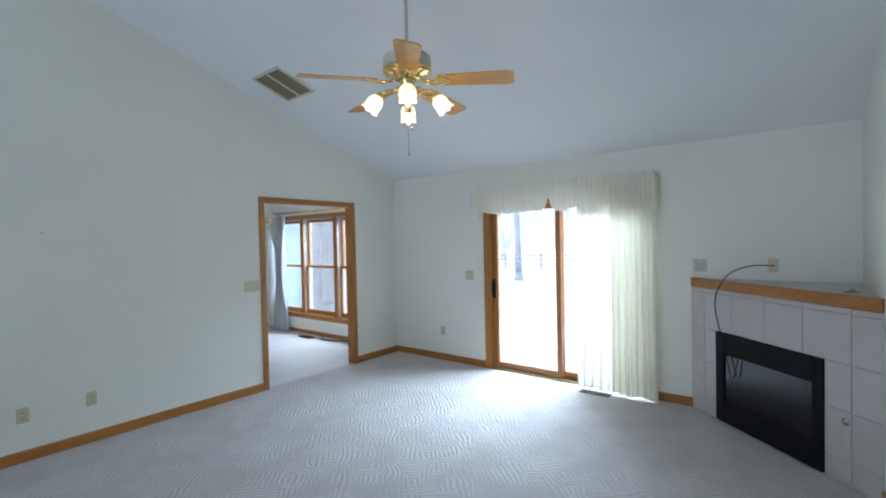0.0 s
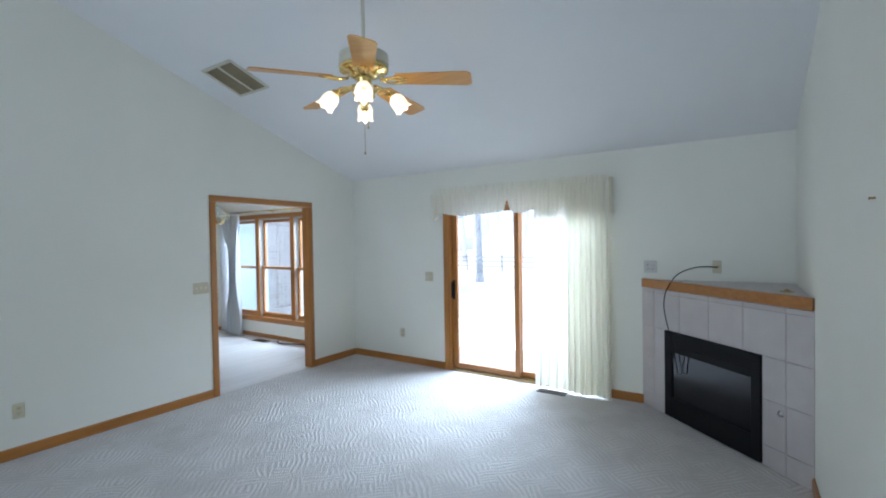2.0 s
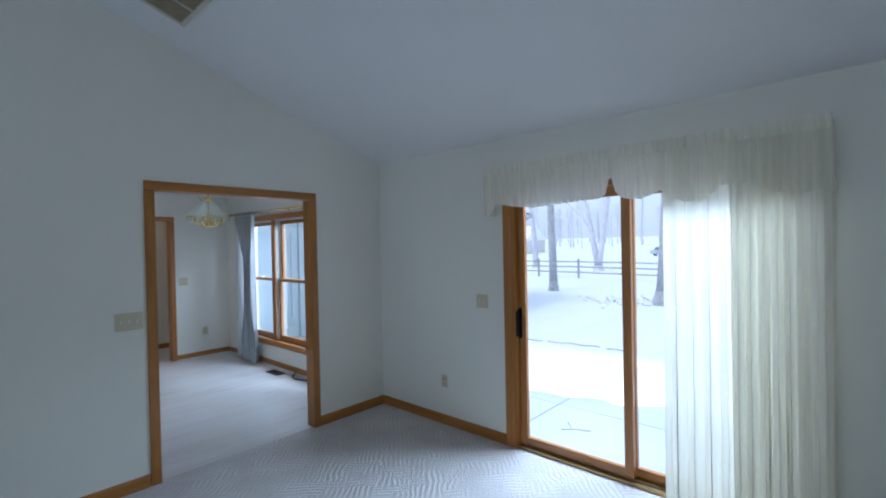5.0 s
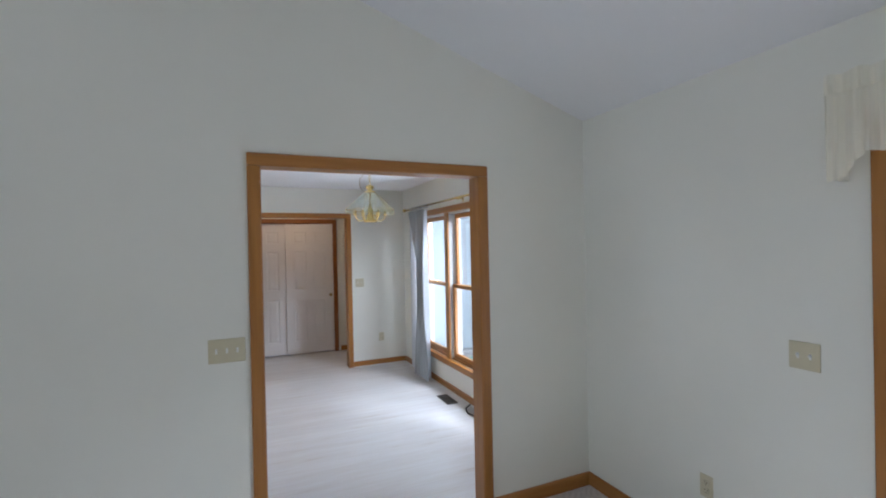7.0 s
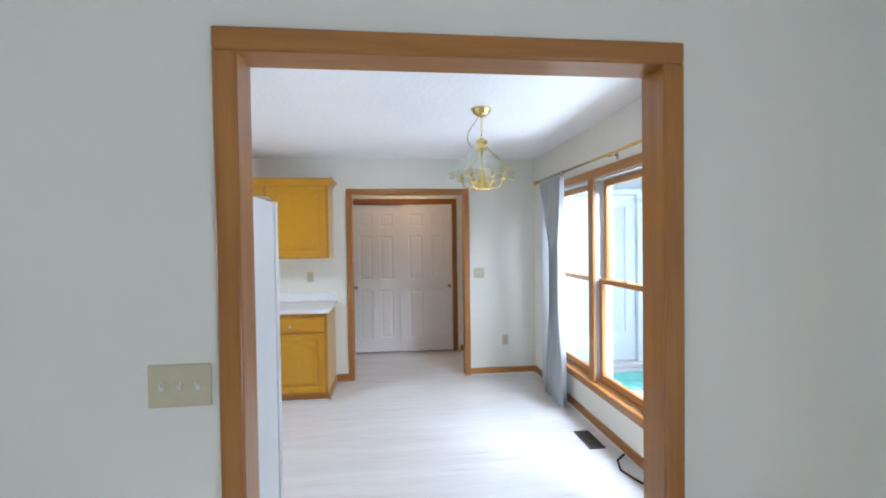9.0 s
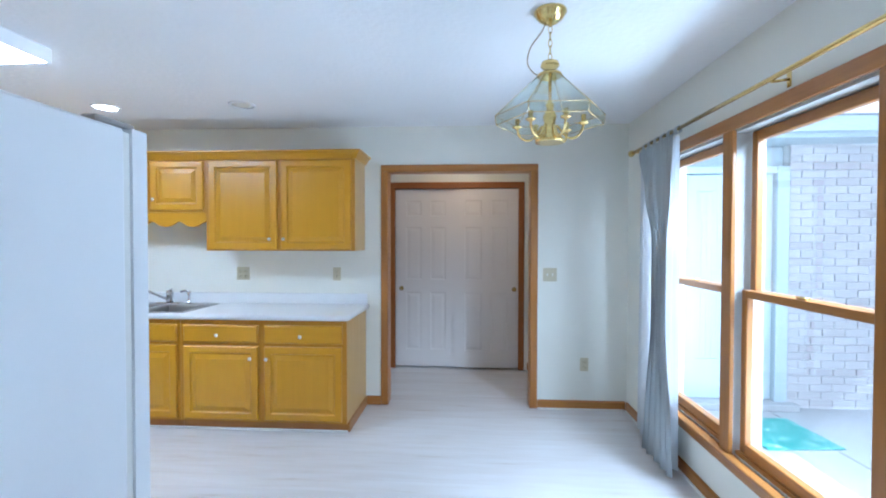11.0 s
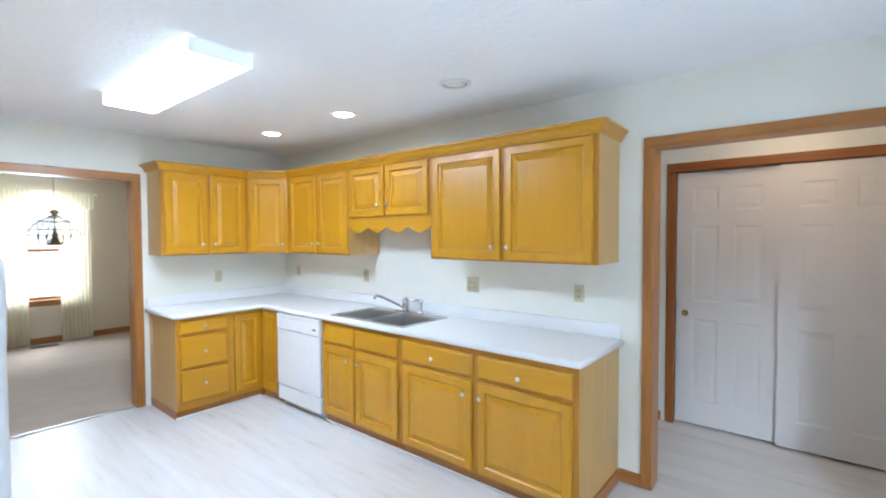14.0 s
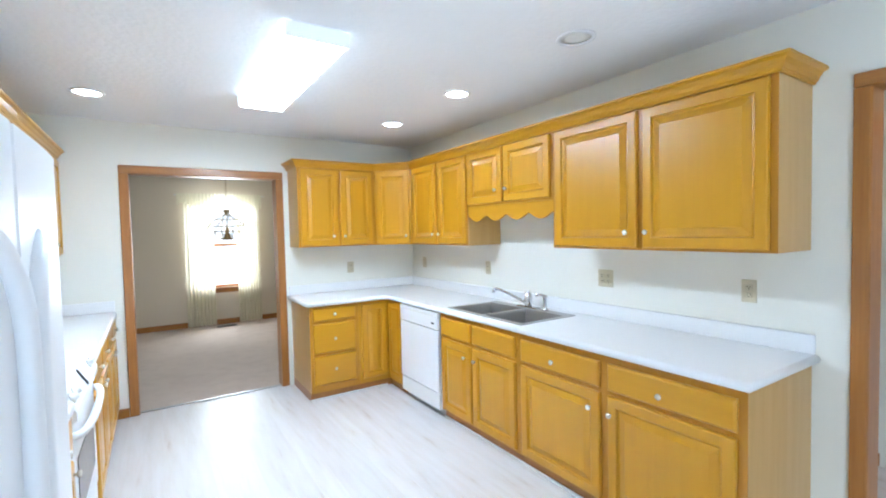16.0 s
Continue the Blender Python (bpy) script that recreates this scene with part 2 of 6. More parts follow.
OAK_RED = wood("red_oak_upright", (0.24, 0.075, 0.013), (0.36, 0.125, 0.026), 2)
OAK_RED_Y = wood("red_oak_along_y", (0.24, 0.075, 0.013), (0.36, 0.125, 0.026), 1)
# blade oak with the bulbs' orange glow put into its colour
PEN_LIT = wood("bulb_lit_blade_oak", (0.60, 0.27, 0.03), (0.76, 0.41, 0.08), 0)
CARPET = carpet("sculpted_carpet", (0.53, 0.505, 0.49), (0.70, 0.675, 0.655), True)
CARPET_D = carpet("plain_carpet", (0.45, 0.36, 0.28), (0.60, 0.50, 0.41), False)
FLOOR = washed_floor("limed_floor")
WHITE = plain("white_enamel", (0.80, 0.81, 0.82), 0.30, 0.0, 0.02, 6.0, 0.0, 0.01)
DOORW = paint("door_white", (0.74, 0.70, 0.67), 0.4, 90.0, 0.12)
LAMINATE = plain("white_laminate", (0.82, 0.82, 0.82), 0.33, 0, 0.03, 80)
BEIGE = plain("beige_plastic", (0.60, 0.545, 0.38), 0.4, 0, 0.05)
WHITEP = plain("white_plastic", (0.78, 0.78, 0.74), 0.4, 0, 0.05)
# white mantel outlet, its shadow outlines put into a darker plate colour
WHITEP_SHADED = plain("shaded_white_plastic", (0.58, 0.57, 0.53), 0.4, 0, 0.05)
LINER = plain("grey_window_liner", (0.42, 0.42, 0.39), 0.5, 0, 0.06)
DARK = plain("dark_slot", (0.03, 0.03, 0.03), 0.6)
BLACK = plain("black_metal", (0.008, 0.008, 0.009), 0.55, 0.0, 0.3, 30.0, 0.0, 0.05, 0.15)
BLACKGLASS = plain("black_glass", (0.010, 0.010, 0.012), 0.07, 0.0, 0.3, 30.0, 0.0, 0.02, 0.35)
BRASS = plain("polished_brass", (0.86, 0.66, 0.26), 0.16, 1.0, 0.15)
ABRASS = plain("old_brass", (0.42, 0.30, 0.14), 0.3, 1.0, 0.25)
CHROME = plain("chrome", (0.72, 0.72, 0.74), 0.12, 1.0, 0.1)
STEEL = plain("brushed_steel", (0.52, 0.50, 0.48), 0.40, 1.0, 0.12, 90)
KNOB = plain("pearl_knob", (0.78, 0.74, 0.66), 0.15, 0.25, 0.1, 60, 0.5)
CREAM = plain("cream_enamel", (0.60, 0.57, 0.46), 0.35, 0.0, 0.08)
TILE = plain("pale_pink_tile", (0.53, 0.49, 0.475), 0.3, 0, 0.10, 9)
GROUT = paint("grout", (0.42, 0.39, 0.37), 0.9)
GLASS = glass("window_glass")
BEVEL = glass("bevelled_glass", (0.95, 0.98, 0.97), 2.2)
SHEER = sheer("ivory_sheer", (0.91, 0.885, 0.77), 0.34, 0.07)
VALANCE = sheer("ivory_valance_sheer", (0.97, 0.945, 0.82), 0.42, 0.15)
SHEER_D = sheer("ivory_sheer_dining", (0.90, 0.85, 0.66), 0.36, 0.10)
SATIN = satin("grey_satin", (0.38, 0.41, 0.42))
LINING = sheer("white_lining", (0.72, 0.75, 0.78), 0.5, 0.04)
BULB = glow("lit_bulb_glass", (1.0, 0.76, 0.46), 0.34)
TUBE = glow("lit_diffuser", (0.86, 0.94, 1.0), 11.0)
TUBE_SIDE = glow("lit_diffuser_side", (0.84, 0.94, 1.0), 0.45)
ENDCAP = glow("lit_end_cap", (0.85, 0.90, 1.0), 0.05)
CANLIT = glow("lit_can_lens", (1.0, 0.95, 0.88), 8.0)
VENT = plain("tan_grille", (0.36, 0.30, 0.19), 0.5, 0.2)
SNOW = paint("snow", (0.90, 0.92, 0.95), 0.8, 40.0, 0.5, 0.05)
CONCRETE = paint("concrete", (0.38, 0.38, 0.375), 0.85, 120.0, 0.4, 0.2)
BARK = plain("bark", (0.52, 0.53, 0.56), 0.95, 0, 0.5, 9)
# far trees: frost and distance haze put into a paler lilac bark
BARK_HAZE = plain("far_woods", (0.70, 0.68, 0.74), 0.95, 0, 0.3, 2)
FENCEW = plain("weathered_rail", (0.42, 0.40, 0.38), 0.9, 0, 0.3, 5)
MORTAR = paint("mortar", (0.54, 0.535, 0.53), 0.95)
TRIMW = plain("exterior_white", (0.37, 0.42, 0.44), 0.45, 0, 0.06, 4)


def mat_material():
    """Green pile with a thin, uneven dusting of snow."""
    m, nt, b = shader("green_mat", 0.95)
    v = coords(nt)
    dust = math_node(nt, "MULTIPLY", noise_tex(nt, v, 9.0, 5, 0.65), noise_tex(nt, v, 70.0, 3, 0.7))
    c = ramp(nt, dust, [(0.22, (0.035, 0.24, 0.20)), (0.30, (0.06, 0.30, 0.27)), (0.40, (0.62, 0.70, 0.72))])
    nt.links.new(c, b.inputs["Base Color"])
    bump(nt, b, noise_tex(nt, v, 220.0, 2), 0.8, 0.003)
    return m


MAT = mat_material()
ROOF = plain("roof_shingle_grey", (0.20, 0.20, 0.21), 0.9, 0, 0.3, 8)


def brick_material():
    m, nt, b = shader("pale_brick", 0.9)
    info = nt.nodes.new("ShaderNodeObjectInfo")
    geo = nt.nodes.new("ShaderNodeNewGeometry")
    r = math_node(nt, "FRACT", math_node(nt, "ADD", info.outputs["Random"], geo.outputs["Random Per Island"]))
    c = ramp(nt, r, [(0.0, (0.36, 0.335, 0.33)), (0.25, (0.40, 0.38, 0.375)), (0.7, (0.44, 0.42, 0.42)), (1.0, (0.39, 0.375, 0.38))])
    v = coords(nt)
    n = noise_tex(nt, v, 60.0, 4)
    nt.links.new(mix(nt, 1.0, c, ramp(nt, n, [(0.3, (0.85, 0.85, 0.85)), (0.7, (1, 1, 1))]), "MULTIPLY"), b.inputs["Base Color"])
    bump(nt, b, n, 0.5, 0.003)
    return m


BRICK = brick_material()

# ---- shape helpers ----
ORIGIN = {}
ID = Matrix.Identity(4)


def facing(x, y, z, angle):
    """Local frame of an upright face: u to the right of a viewer, v up, w out towards the viewer (angle: degrees of the outward way)."""
    a = radians(angle)
    return Matrix(((-math.sin(a), 0, math.cos(a), x), (math.cos(a), 0, math.sin(a), y), (0, 1, 0, z), (0, 0, 0, 1)))


def box(bm, x0, x1, y0, y1, z0, z1, m=ID, bevel=0.0, seg=1):
    t = bmesh.new()
    bmesh.ops.create_cube(t, size=1)
    for v in t.verts:
        v.co = Vector((x0 + (v.co.x + 0.5) * (x1 - x0), y0 + (v.co.y + 0.5) * (y1 - y0), z0 + (v.co.z + 0.5) * (z1 - z0)))
    if bevel:
        bmesh.ops.bevel(t, geom=t.edges[:], offset=bevel, segments=seg, affect="EDGES", profile=0.5)
    merge(bm, t, m)


def merge(bm, t, m=ID):
    vs = [bm.verts.new(m @ v.co) for v in t.verts]
    t.verts.index_update()
    for f in t.faces:
        try:
            k = bm.faces.new([vs[v.index] for v in f.verts])
            k.smooth = f.smooth
        except ValueError:
            pass
    t.free()


def lathe(bm, profile, m=ID, n=24, smooth=True, cap=True):
    """Revolve (radius, height) pairs about local z."""
    rings = []
    for r, z in profile:
        rings.append([bm.verts.new(m @ Vector((max(r, 1e-4) * math.cos(2 * math.pi * k / n), max(r, 1e-4) * math.sin(2 * math.pi * k / n), z))) for k in range(n)])
    for a, b in zip(rings, rings[1:]):
        for k in range(n):
            f = bm.faces.new((a[k], a[(k + 1) % n], b[(k + 1) % n], b[k]))
            f.smooth = smooth
    if cap:
        bm.faces.new(rings[0][::-1])
        bm.faces.new(rings[-1])


def tube(bm, pts, radius, n=8, m=ID, taper=None, cap=True):
    """A round tube along points."""
    pts = [m @ Vector(p) for p in pts]
    rings = []
    side = None
    for i, p in enumerate(pts):
        d = (pts[min(i + 1, len(pts) - 1)] - pts[max(i - 1, 0)]).normalized()
        if side is None or abs(side.dot(d)) > 0.95:
            side = d.orthogonal().normalized()
        side = (side - d * side.dot(d)).normalized()
        up = d.cross(side)
        r = radius if taper is None else radius + (taper - radius) * i / (len(pts) - 1)
        rings.append([bm.verts.new(p + side * (r * math.cos(2 * math.pi * k / n)) + up * (r * math.sin(2 * math.pi * k / n))) for k in range(n)])
    for a, b in zip(rings, rings[1:]):
        for k in range(n):
            f = bm.faces.new((a[k], a[(k + 1) % n], b[(k + 1) % n], b[k]))
            f.smooth = True
    if cap:
        bm.faces.new(rings[0][::-1])
        bm.faces.new(rings[-1])


def prism(bm, poly, w0, w1, m=ID):
    """Extrude a (u, v) outline from w0 to w1."""
    a = [bm.verts.new(m @ Vector((u, v, w0))) for u, v in poly]
    b = [bm.verts.new(m @ Vector((u, v, w1))) for u, v in poly]
    bm.faces.new(a[::-1])
    bm.faces.new(b)
    for k in range(len(poly)):
        j = (k + 1) % len(poly)
        bm.faces.new((a[k], a[j], b[j], b[k]))


def rings_panel(bm, u0, u1, v0, v1, steps, m):
    """A face of nested rectangles: steps of (inset, height), closed at the middle."""
    last = None
    for inset, w in steps:
        r = [bm.verts.new(m @ Vector(p)) for p in ((u0 + inset, v0 + inset, w), (u1 - inset, v0 + inset, w), (u1 - inset, v1 - inset, w), (u0 + inset, v1 - inset, w))]
        if last:
            for k in range(4):
                bm.faces.new((last[k], last[(k + 1) % 4], r[(k + 1) % 4], r[k]))
        last = r
    bm.faces.new(last)


def thing(name, base, label, category, group="", kind=""):
    e = new(name)
    e.location = base
    ORIGIN[e.name] = Vector(base)
    return tagged(e, label, category, group, kind)


def part(name, bm, material, parent=None, label="", kind=""):
    """Links a bmesh, drawn in world places, as ONE mesh object under a thing or a part."""
    bmesh.ops.recalc_face_normals(bm, faces=bm.faces[:])
    me = bpy.data.meshes.new(name)
    o = ORIGIN[parent.name] if parent else Vector((0, 0, 0))
    bm.transform(Matrix.Translation(-o))
    bm.to_mesh(me)
    bm.free()
    me.materials.append(material)
    ob = new(name, me)
    ORIGIN[ob.name] = o
    if parent:
        ob.parent = parent
    return tagged(ob, label, "", "", kind)


def solid(name, bm, material, label, category, group="", kind=""):
    """A thing that is one mesh."""
    vs = [v.co.copy() for v in bm.verts]
    base = Vector((sum(v.x for v in vs) / len(vs), sum(v.y for v in vs) / len(vs), min(v.z for v in vs)))
    if kind == "structure":
        base = Vector((0, 0, 0))
    bmesh.ops.recalc_face_normals(bm, faces=bm.faces[:])
    bm.transform(Matrix.Translation(-base))
    me = bpy.data.meshes.new(name)
    bm.to_mesh(me)
    bm.free()
    me.materials.append(material)
    ob = new(name, me)
    ob.location = base
    ORIGIN[ob.name] = base
    return tagged(ob, label, category, group, kind)


def wall_cells(bm, m, u0, u1, v0, v1, w0, w1, holes=()):
    us = sorted({u0, u1, *(k for h in holes for k in h[:2])})
    vs = sorted({v0, v1, *(k for h in holes for k in h[2:])})
    for ua, ub in zip(us, us[1:]):
        run = None
        for va, vb in zip(vs, vs[1:]):
            cu, cv = (ua + ub) / 2, (va + vb) / 2
            if any(h[0] < cu < h[1] and h[2] < cv < h[3] for h in holes):
                if run:
                    box(bm, ua, ub, run[0], run[1], w0, w1, m)
                run = None
            else:
                run = (run[0], vb) if run else (va, vb)
        if run:
            box(bm, ua, ub, run[0], run[1], w0, w1, m)


# ---- large structure ----
XW, XK, XE = -4.50, -4.60, 0.47          # living room west face, kitchen side of that wall, living room east face
YN, YB = 4.56, -5.26                     # window wall, back wall of the living room
XH, YD = -8.25, -1.43                    # kitchen's far wall, wall to the dining room
EAVE, PITCH, RIDGE = 2.455, 0.336, -0.35
TOP = EAVE + PITCH * (YN - RIDGE)
HC = 2.44                                # kitchen ceiling

bm = bmesh.new()
box(bm, XW - 0.03, XE + 0.1, YB - 0.1, YN + 0.05, -0.12, 0.0)
solid("floor_living", bm, CARPET, "off-white sculpted carpet with a herringbone rib", "carpet", kind="structure")
bm = bmesh.new()
box(bm, -9.9, XW - 0.03, YD - 0.06, YN + 0.05, -0.12, -0.006)
solid("floor_kitchen", bm, FLOOR, "pale limed wood-look floor with a soft gloss", "floor", kind="structure")
bm = bmesh.new()
box(bm, XH - 0.2, XK, -5.5, YD - 0.06, -0.12, 0.0)
solid("floor_dining", bm, CARPET_D, "worn beige carpet", "carpet", kind="structure")
bm = bmesh.new()
box(bm, -6.80, -5.55, YD - 0.075, YD - 0.045, -0.004, 0.004, bevel=0.002)
solid("trim_threshold", bm, STEEL, "thin metal strip between carpet and kitchen floor", "threshold", kind="structure")

# window wall: slider opening and triple window (seen from inside u runs towards -x... angle -90 faces the rooms)
north = facing(0, YN, 0, -90)            # u = +x, w = -y
SL0, SL1, SLT = -2.90, -1.07, 2.03
KW0, KW1, KWS, KWT = -7.62, -4.90, 0.36, 2.01
bm = bmesh.new()
wall_cells(bm, north, -9.9, XE + 0.15, -0.12, EAVE + 0.02, -0.18, 0.0, [(SL0, SL1, -0.02, SLT), (KW0, KW1, KWS, KWT)])
solid("wall_north", bm, WALL, "cream-white painted wall with sliding door and windows", "wall", kind="structure")
# west wall of the living room with the doorway to the kitchen
DO0, DO1, DOT = 2.53, 3.745, 2.045
west = facing(XW, 0, 0, 0)               # u = +y, w = +x
bm = bmesh.new()
wall_cells(bm, west, YB, YN, -0.12, EAVE, XK - XW, 0.0, [(DO0 - 0.016, DO1 + 0.016, -0.12, DOT + 0.016)])
prism(bm, [(YN, EAVE), (RIDGE, TOP), (YB, EAVE)], XK - XW, 0.0, west)
solid("wall_west", bm, WALL, "cream-white gable wall with a cased doorway", "wall", kind="structure")
east = facing(XE, 0, 0, 180)             # u = -y
bm = bmesh.new()
wall_cells(bm, east, -YN, -YB, -0.12, EAVE, -0.12, 0.0)
prism(bm, [(-YN, EAVE), (-RIDGE, TOP), (-YB, EAVE)], -0.12, 0.0, east)
solid("wall_east", bm, WALL, "cream-white painted gable wall", "wall", kind="structure")
bm = bmesh.new()
# the opening is out of view, added for the back fill lamp
wall_cells(bm, facing(0, YB, 0, 90), -XE - 0.1, -XW + 0.1, -0.12, EAVE + 0.02, -0.15, 0.0, [(0.8, 3.2, 0.75, 2.2)])
solid("wall_south", bm, WALL, "cream-white painted back wall", "wall", kind="structure")
bm = bmesh.new()
slope = facing(0, 0, 0, 0)
prism(bm, [(YN + 0.2, EAVE - 0.2 * PITCH), (YN + 0.2, EAVE + 0.2), (RIDGE, TOP + 0.25), (YB - 0.2, EAVE + 0.2), (YB - 0.2, EAVE - 0.2 * PITCH), (RIDGE, TOP)], XK, XE + 0.14, slope)
solid("ceiling_living", bm, CEIL, "white vaulted ceiling", "ceiling", kind="structure")
bm = bmesh.new()
box(bm, -9.9, XK, -5.5, YN + 0.1, HC, HC + 0.12)
solid("ceiling_kitchen", bm, CEIL_K, "white stippled flat ceiling", "ceiling", kind="structure")
# kitchen's far wall with the hall opening
HO0, HO1, HOT = 2.50, 3.74, 2.045
hall = facing(XH, 0, 0, 0)
bm = bmesh.new()
wall_cells(bm, hall, YD - 0.12, YN, -0.12, HC, -0.12, 0.0, [(HO0 - 0.016, HO1 + 0.016, -0.12, HOT + 0.016)])
solid("wall_hall", bm, WALL, "cream-white kitchen wall with a cased opening", "wall", kind="structure")
# wall between kitchen and dining room
DI0, DI1, DIT = 5.59, 6.755, 2.02
dine = facing(0, YD, 0, 90)              # u = -x
bm = bmesh.new()
wall_cells(bm, dine, 4.64, -XH, -0.12, HC, -0.12, 0.0, [(DI0 - 0.016, DI1 + 0.016, -0.12, DIT + 0.016)])
solid("wall_dining", bm, WALL, "cream-white wall with a wide cased opening", "wall", kind="structure")
bm = bmesh.new()
box(bm, -4.81, XK, YD, 2.40, -0.12, HC)
solid("wall_range", bm, WALL, "cream-white wall behind refrigerator and range", "wall", kind="structure")
# hall behind the opening
XC = -9.40
bm = bmesh.new()
wall_cells(bm, facing(XC, 0, 0, 0), 1.2, 4.5, -0.12, HC, -0.1, 0.0, [(2.33, 3.80, -0.12, 2.05)])
box(bm, XC - 0.6, XH - 0.12, 1.1, 1.2, -0.12, HC)
box(bm, XC - 0.6, XC - 0.5, 1.2, YN, -0.12, HC)
box(bm, XC - 0.5, XC - 0.1, 2.2, 2.3, -0.12, HC)
box(bm, XC - 0.5, XC - 0.1, 3.83, 3.93, -0.12, HC)
solid("wall_closet", bm, WALL, "hall wall around a sliding closet", "wall", kind="structure")
# dining room
YDB = -5.30
DW0, DW1, DWS, DWT = 6.265, 7.22, 0.62, 2.10
bm = bmesh.new()
wall_cells(bm, facing(0, YDB, 0, 90), 4.6, 8.37, -0.12, HC, -0.15, 0.0, [(DW0, DW1, DWS, DWT)])
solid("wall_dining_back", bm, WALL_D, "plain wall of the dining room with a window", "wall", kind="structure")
bm = bmesh.new()
box(bm, XH - 0.12, XH, YDB, YD - 0.12, -0.12, HC)
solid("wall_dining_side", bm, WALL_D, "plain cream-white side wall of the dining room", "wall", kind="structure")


# ---- trim ----
def casing(name, m, u0, u1, v1, width, w0, w1, mats, label, v0=0.0, sides=3):
    """Door casing as one setting piece with two legs and a head."""
    t = thing(name, (m @ Vector(((u0 + u1) / 2, 0, 0))), label, "door casing", kind="structure")
    up, level = mats
    for k, (a, b) in (("leg", (u0 - width, u0)), ("leg", (u1, u1 + width))):
        b1 = bmesh.new()
        box(b1, a, b, v0, v1 - 0.0005, w0, w1, m, 0.006, 2)
        part(k, b1, up, t)
    b1 = bmesh.new()
    box(b1, u0 - width, u1 + width, v1, v1 + width, w0, w1, m, 0.006, 2)
    part("head", b1, level, t)
    return t


def jamb(name, m, u0, u1, v1, depth0, depth1, mats, label):
    t = thing(name, (m @ Vector(((u0 + u1) / 2, 0, 0))), label, "door jamb", kind="structure")
    for a, b in ((u0 - 0.015, u0 + 0.002), (u1 - 0.002, u1 + 0.015)):
        b1 = bmesh.new()
        box(b1, a, b, 0, v1 - 0.0025, depth0, depth1, m)
        part("leg", b1, mats[0], t)
    b1 = bmesh.new()
    box(b1, u0 - 0.015, u1 + 0.015, v1 - 0.002, v1 + 0.015, depth0, depth1, m)
    part("head", b1, mats[1], t)


casing("trim_kitchen_doorway", west, DO0, DO1, DOT, 0.062, 0.0, 0.018, (OAK, OAK_Y), "stained oak casing round the kitchen doorway")
jamb("jamb_kitchen_doorway", west, DO0, DO1, DOT, -0.104, 0.012, (OAK, OAK_Y), "stained oak lining of the doorway")
casing("trim_kitchen_doorway_inner", facing(XK, 0, 0, 180), -DO1, -DO0, DOT, 0.062, 0.0, 0.012, (OAK, OAK_Y), "stained oak casing on the kitchen side")
casing("trim_hall_opening", hall, HO0, HO1, HOT, 0.06, 0.0, 0.018, (OAK, OAK_Y), "stained oak casing round the hall opening")
jamb("jamb_hall_opening", hall, HO0, HO1, HOT, -0.13, 0.01, (OAK, OAK_Y), "stained oak lining of the hall opening")
casing("trim_dining_opening", dine, DI0, DI1, DIT, 0.066, 0.0, 0.018, (OAK, OAK_X), "stained oak casing round the dining opening")
jamb("jamb_dining_opening", dine, DI0, DI1, DIT, -0.135, 0.01, (OAK, OAK_X), "stained oak lining of the dining opening")
casing("trim_closet", facing(XC, 0, 0, 0), 2.375, 3.755, 2.035, 0.066, 0.0, 0.018, (OAK_RED, OAK_RED_Y), "red-brown stained casing round the closet")


def base_run(name, m, u0, u1, mat, h=0.085):
    b = bmesh.new()
    prism(b, [(0.0, 0.0), (0.014, 0.0), (0.014, h - 0.012), (0.006, h), (0.0, h)], u0, u1, m @ Matrix(((0, 0, 1, 0), (0, 1, 0, 0), (1, 0, 0, 0), (0, 0, 0, 1))))
    return solid(name, b, mat, "stained oak baseboard along the wall", "baseboard", kind="structure")


base_run("baseboard_west_a", west, YB, DO0 - 0.064, OAK_Y)
base_run("baseboard_west_b", west, DO1 + 0.064, YN - 0.016, OAK_Y)
base_run("baseboard_north_a", north, XW, -2.978, OAK_X)
base_run("baseboard_north_b", north, -1.0, -0.69, OAK_X)
base_run("baseboard_east", east, -3.47, -YB, OAK_Y)
base_run("baseboard_kitchen_window", north, XH + 0.016, XK - 0.03, OAK_X, 0.075)
base_run("baseboard_hall_a", hall, HO1 + 0.062, YN - 0.016, OAK_Y, 0.075)
base_run("baseboard_hall_b", hall, 2.31, HO0 - 0.062, OAK_Y, 0.075)
base_run("baseboard_dining_wall", dine, 5.42, DI0 - 0.068, OAK_X, 0.075)
base_run("baseboard_dining_back", facing(0, YDB, 0, 90), 4.7, 8.2, OAK_X)
base_run("baseboard_closet_a", facing(XC, 0, 0, 0), 1.25, 2.275, OAK_Y, 0.075)
base_run("baseboard_closet_b", facing(XC, 0, 0, 0), 3.855, 4.5, OAK_Y, 0.075)
for nm, mm, a, b in (("trim_floor_bead_hall", hall, HO1 + 0.062, YN - 0.03), ("trim_floor_bead_window", north, XH + 0.03, XK - 0.05)):
    q = bmesh.new()
    box(q, a, b, -0.005, 0.010, 0.014, 0.026, mm, 0.003)
    solid(nm, q, WHITEP, "white bead where the floor meets the baseboard", "floor bead", kind="structure")

# ---- sliding door ----
t = thing("door_slider", ((SL0 + SL1) / 2, YN, 0), "oak-framed sliding patio door, closed", "sliding door", kind="structure")
for a, b in ((SL0 - 0.072, SL0 + 0.0), (SL1, SL1 + 0.062)):
    q = bmesh.new()
    box(q, a, b, 0, SLT + 0.0, 0.0, 0.018, north, 0.005, 2)
    part("casing", q, OAK, t)
q = bmesh.new()
box(q, SL0 - 0.072, SL1 + 0.062, SLT, SLT + 0.062, 0.0, 0.018, north, 0.005, 2)
part("casing", q, OAK_X, t)
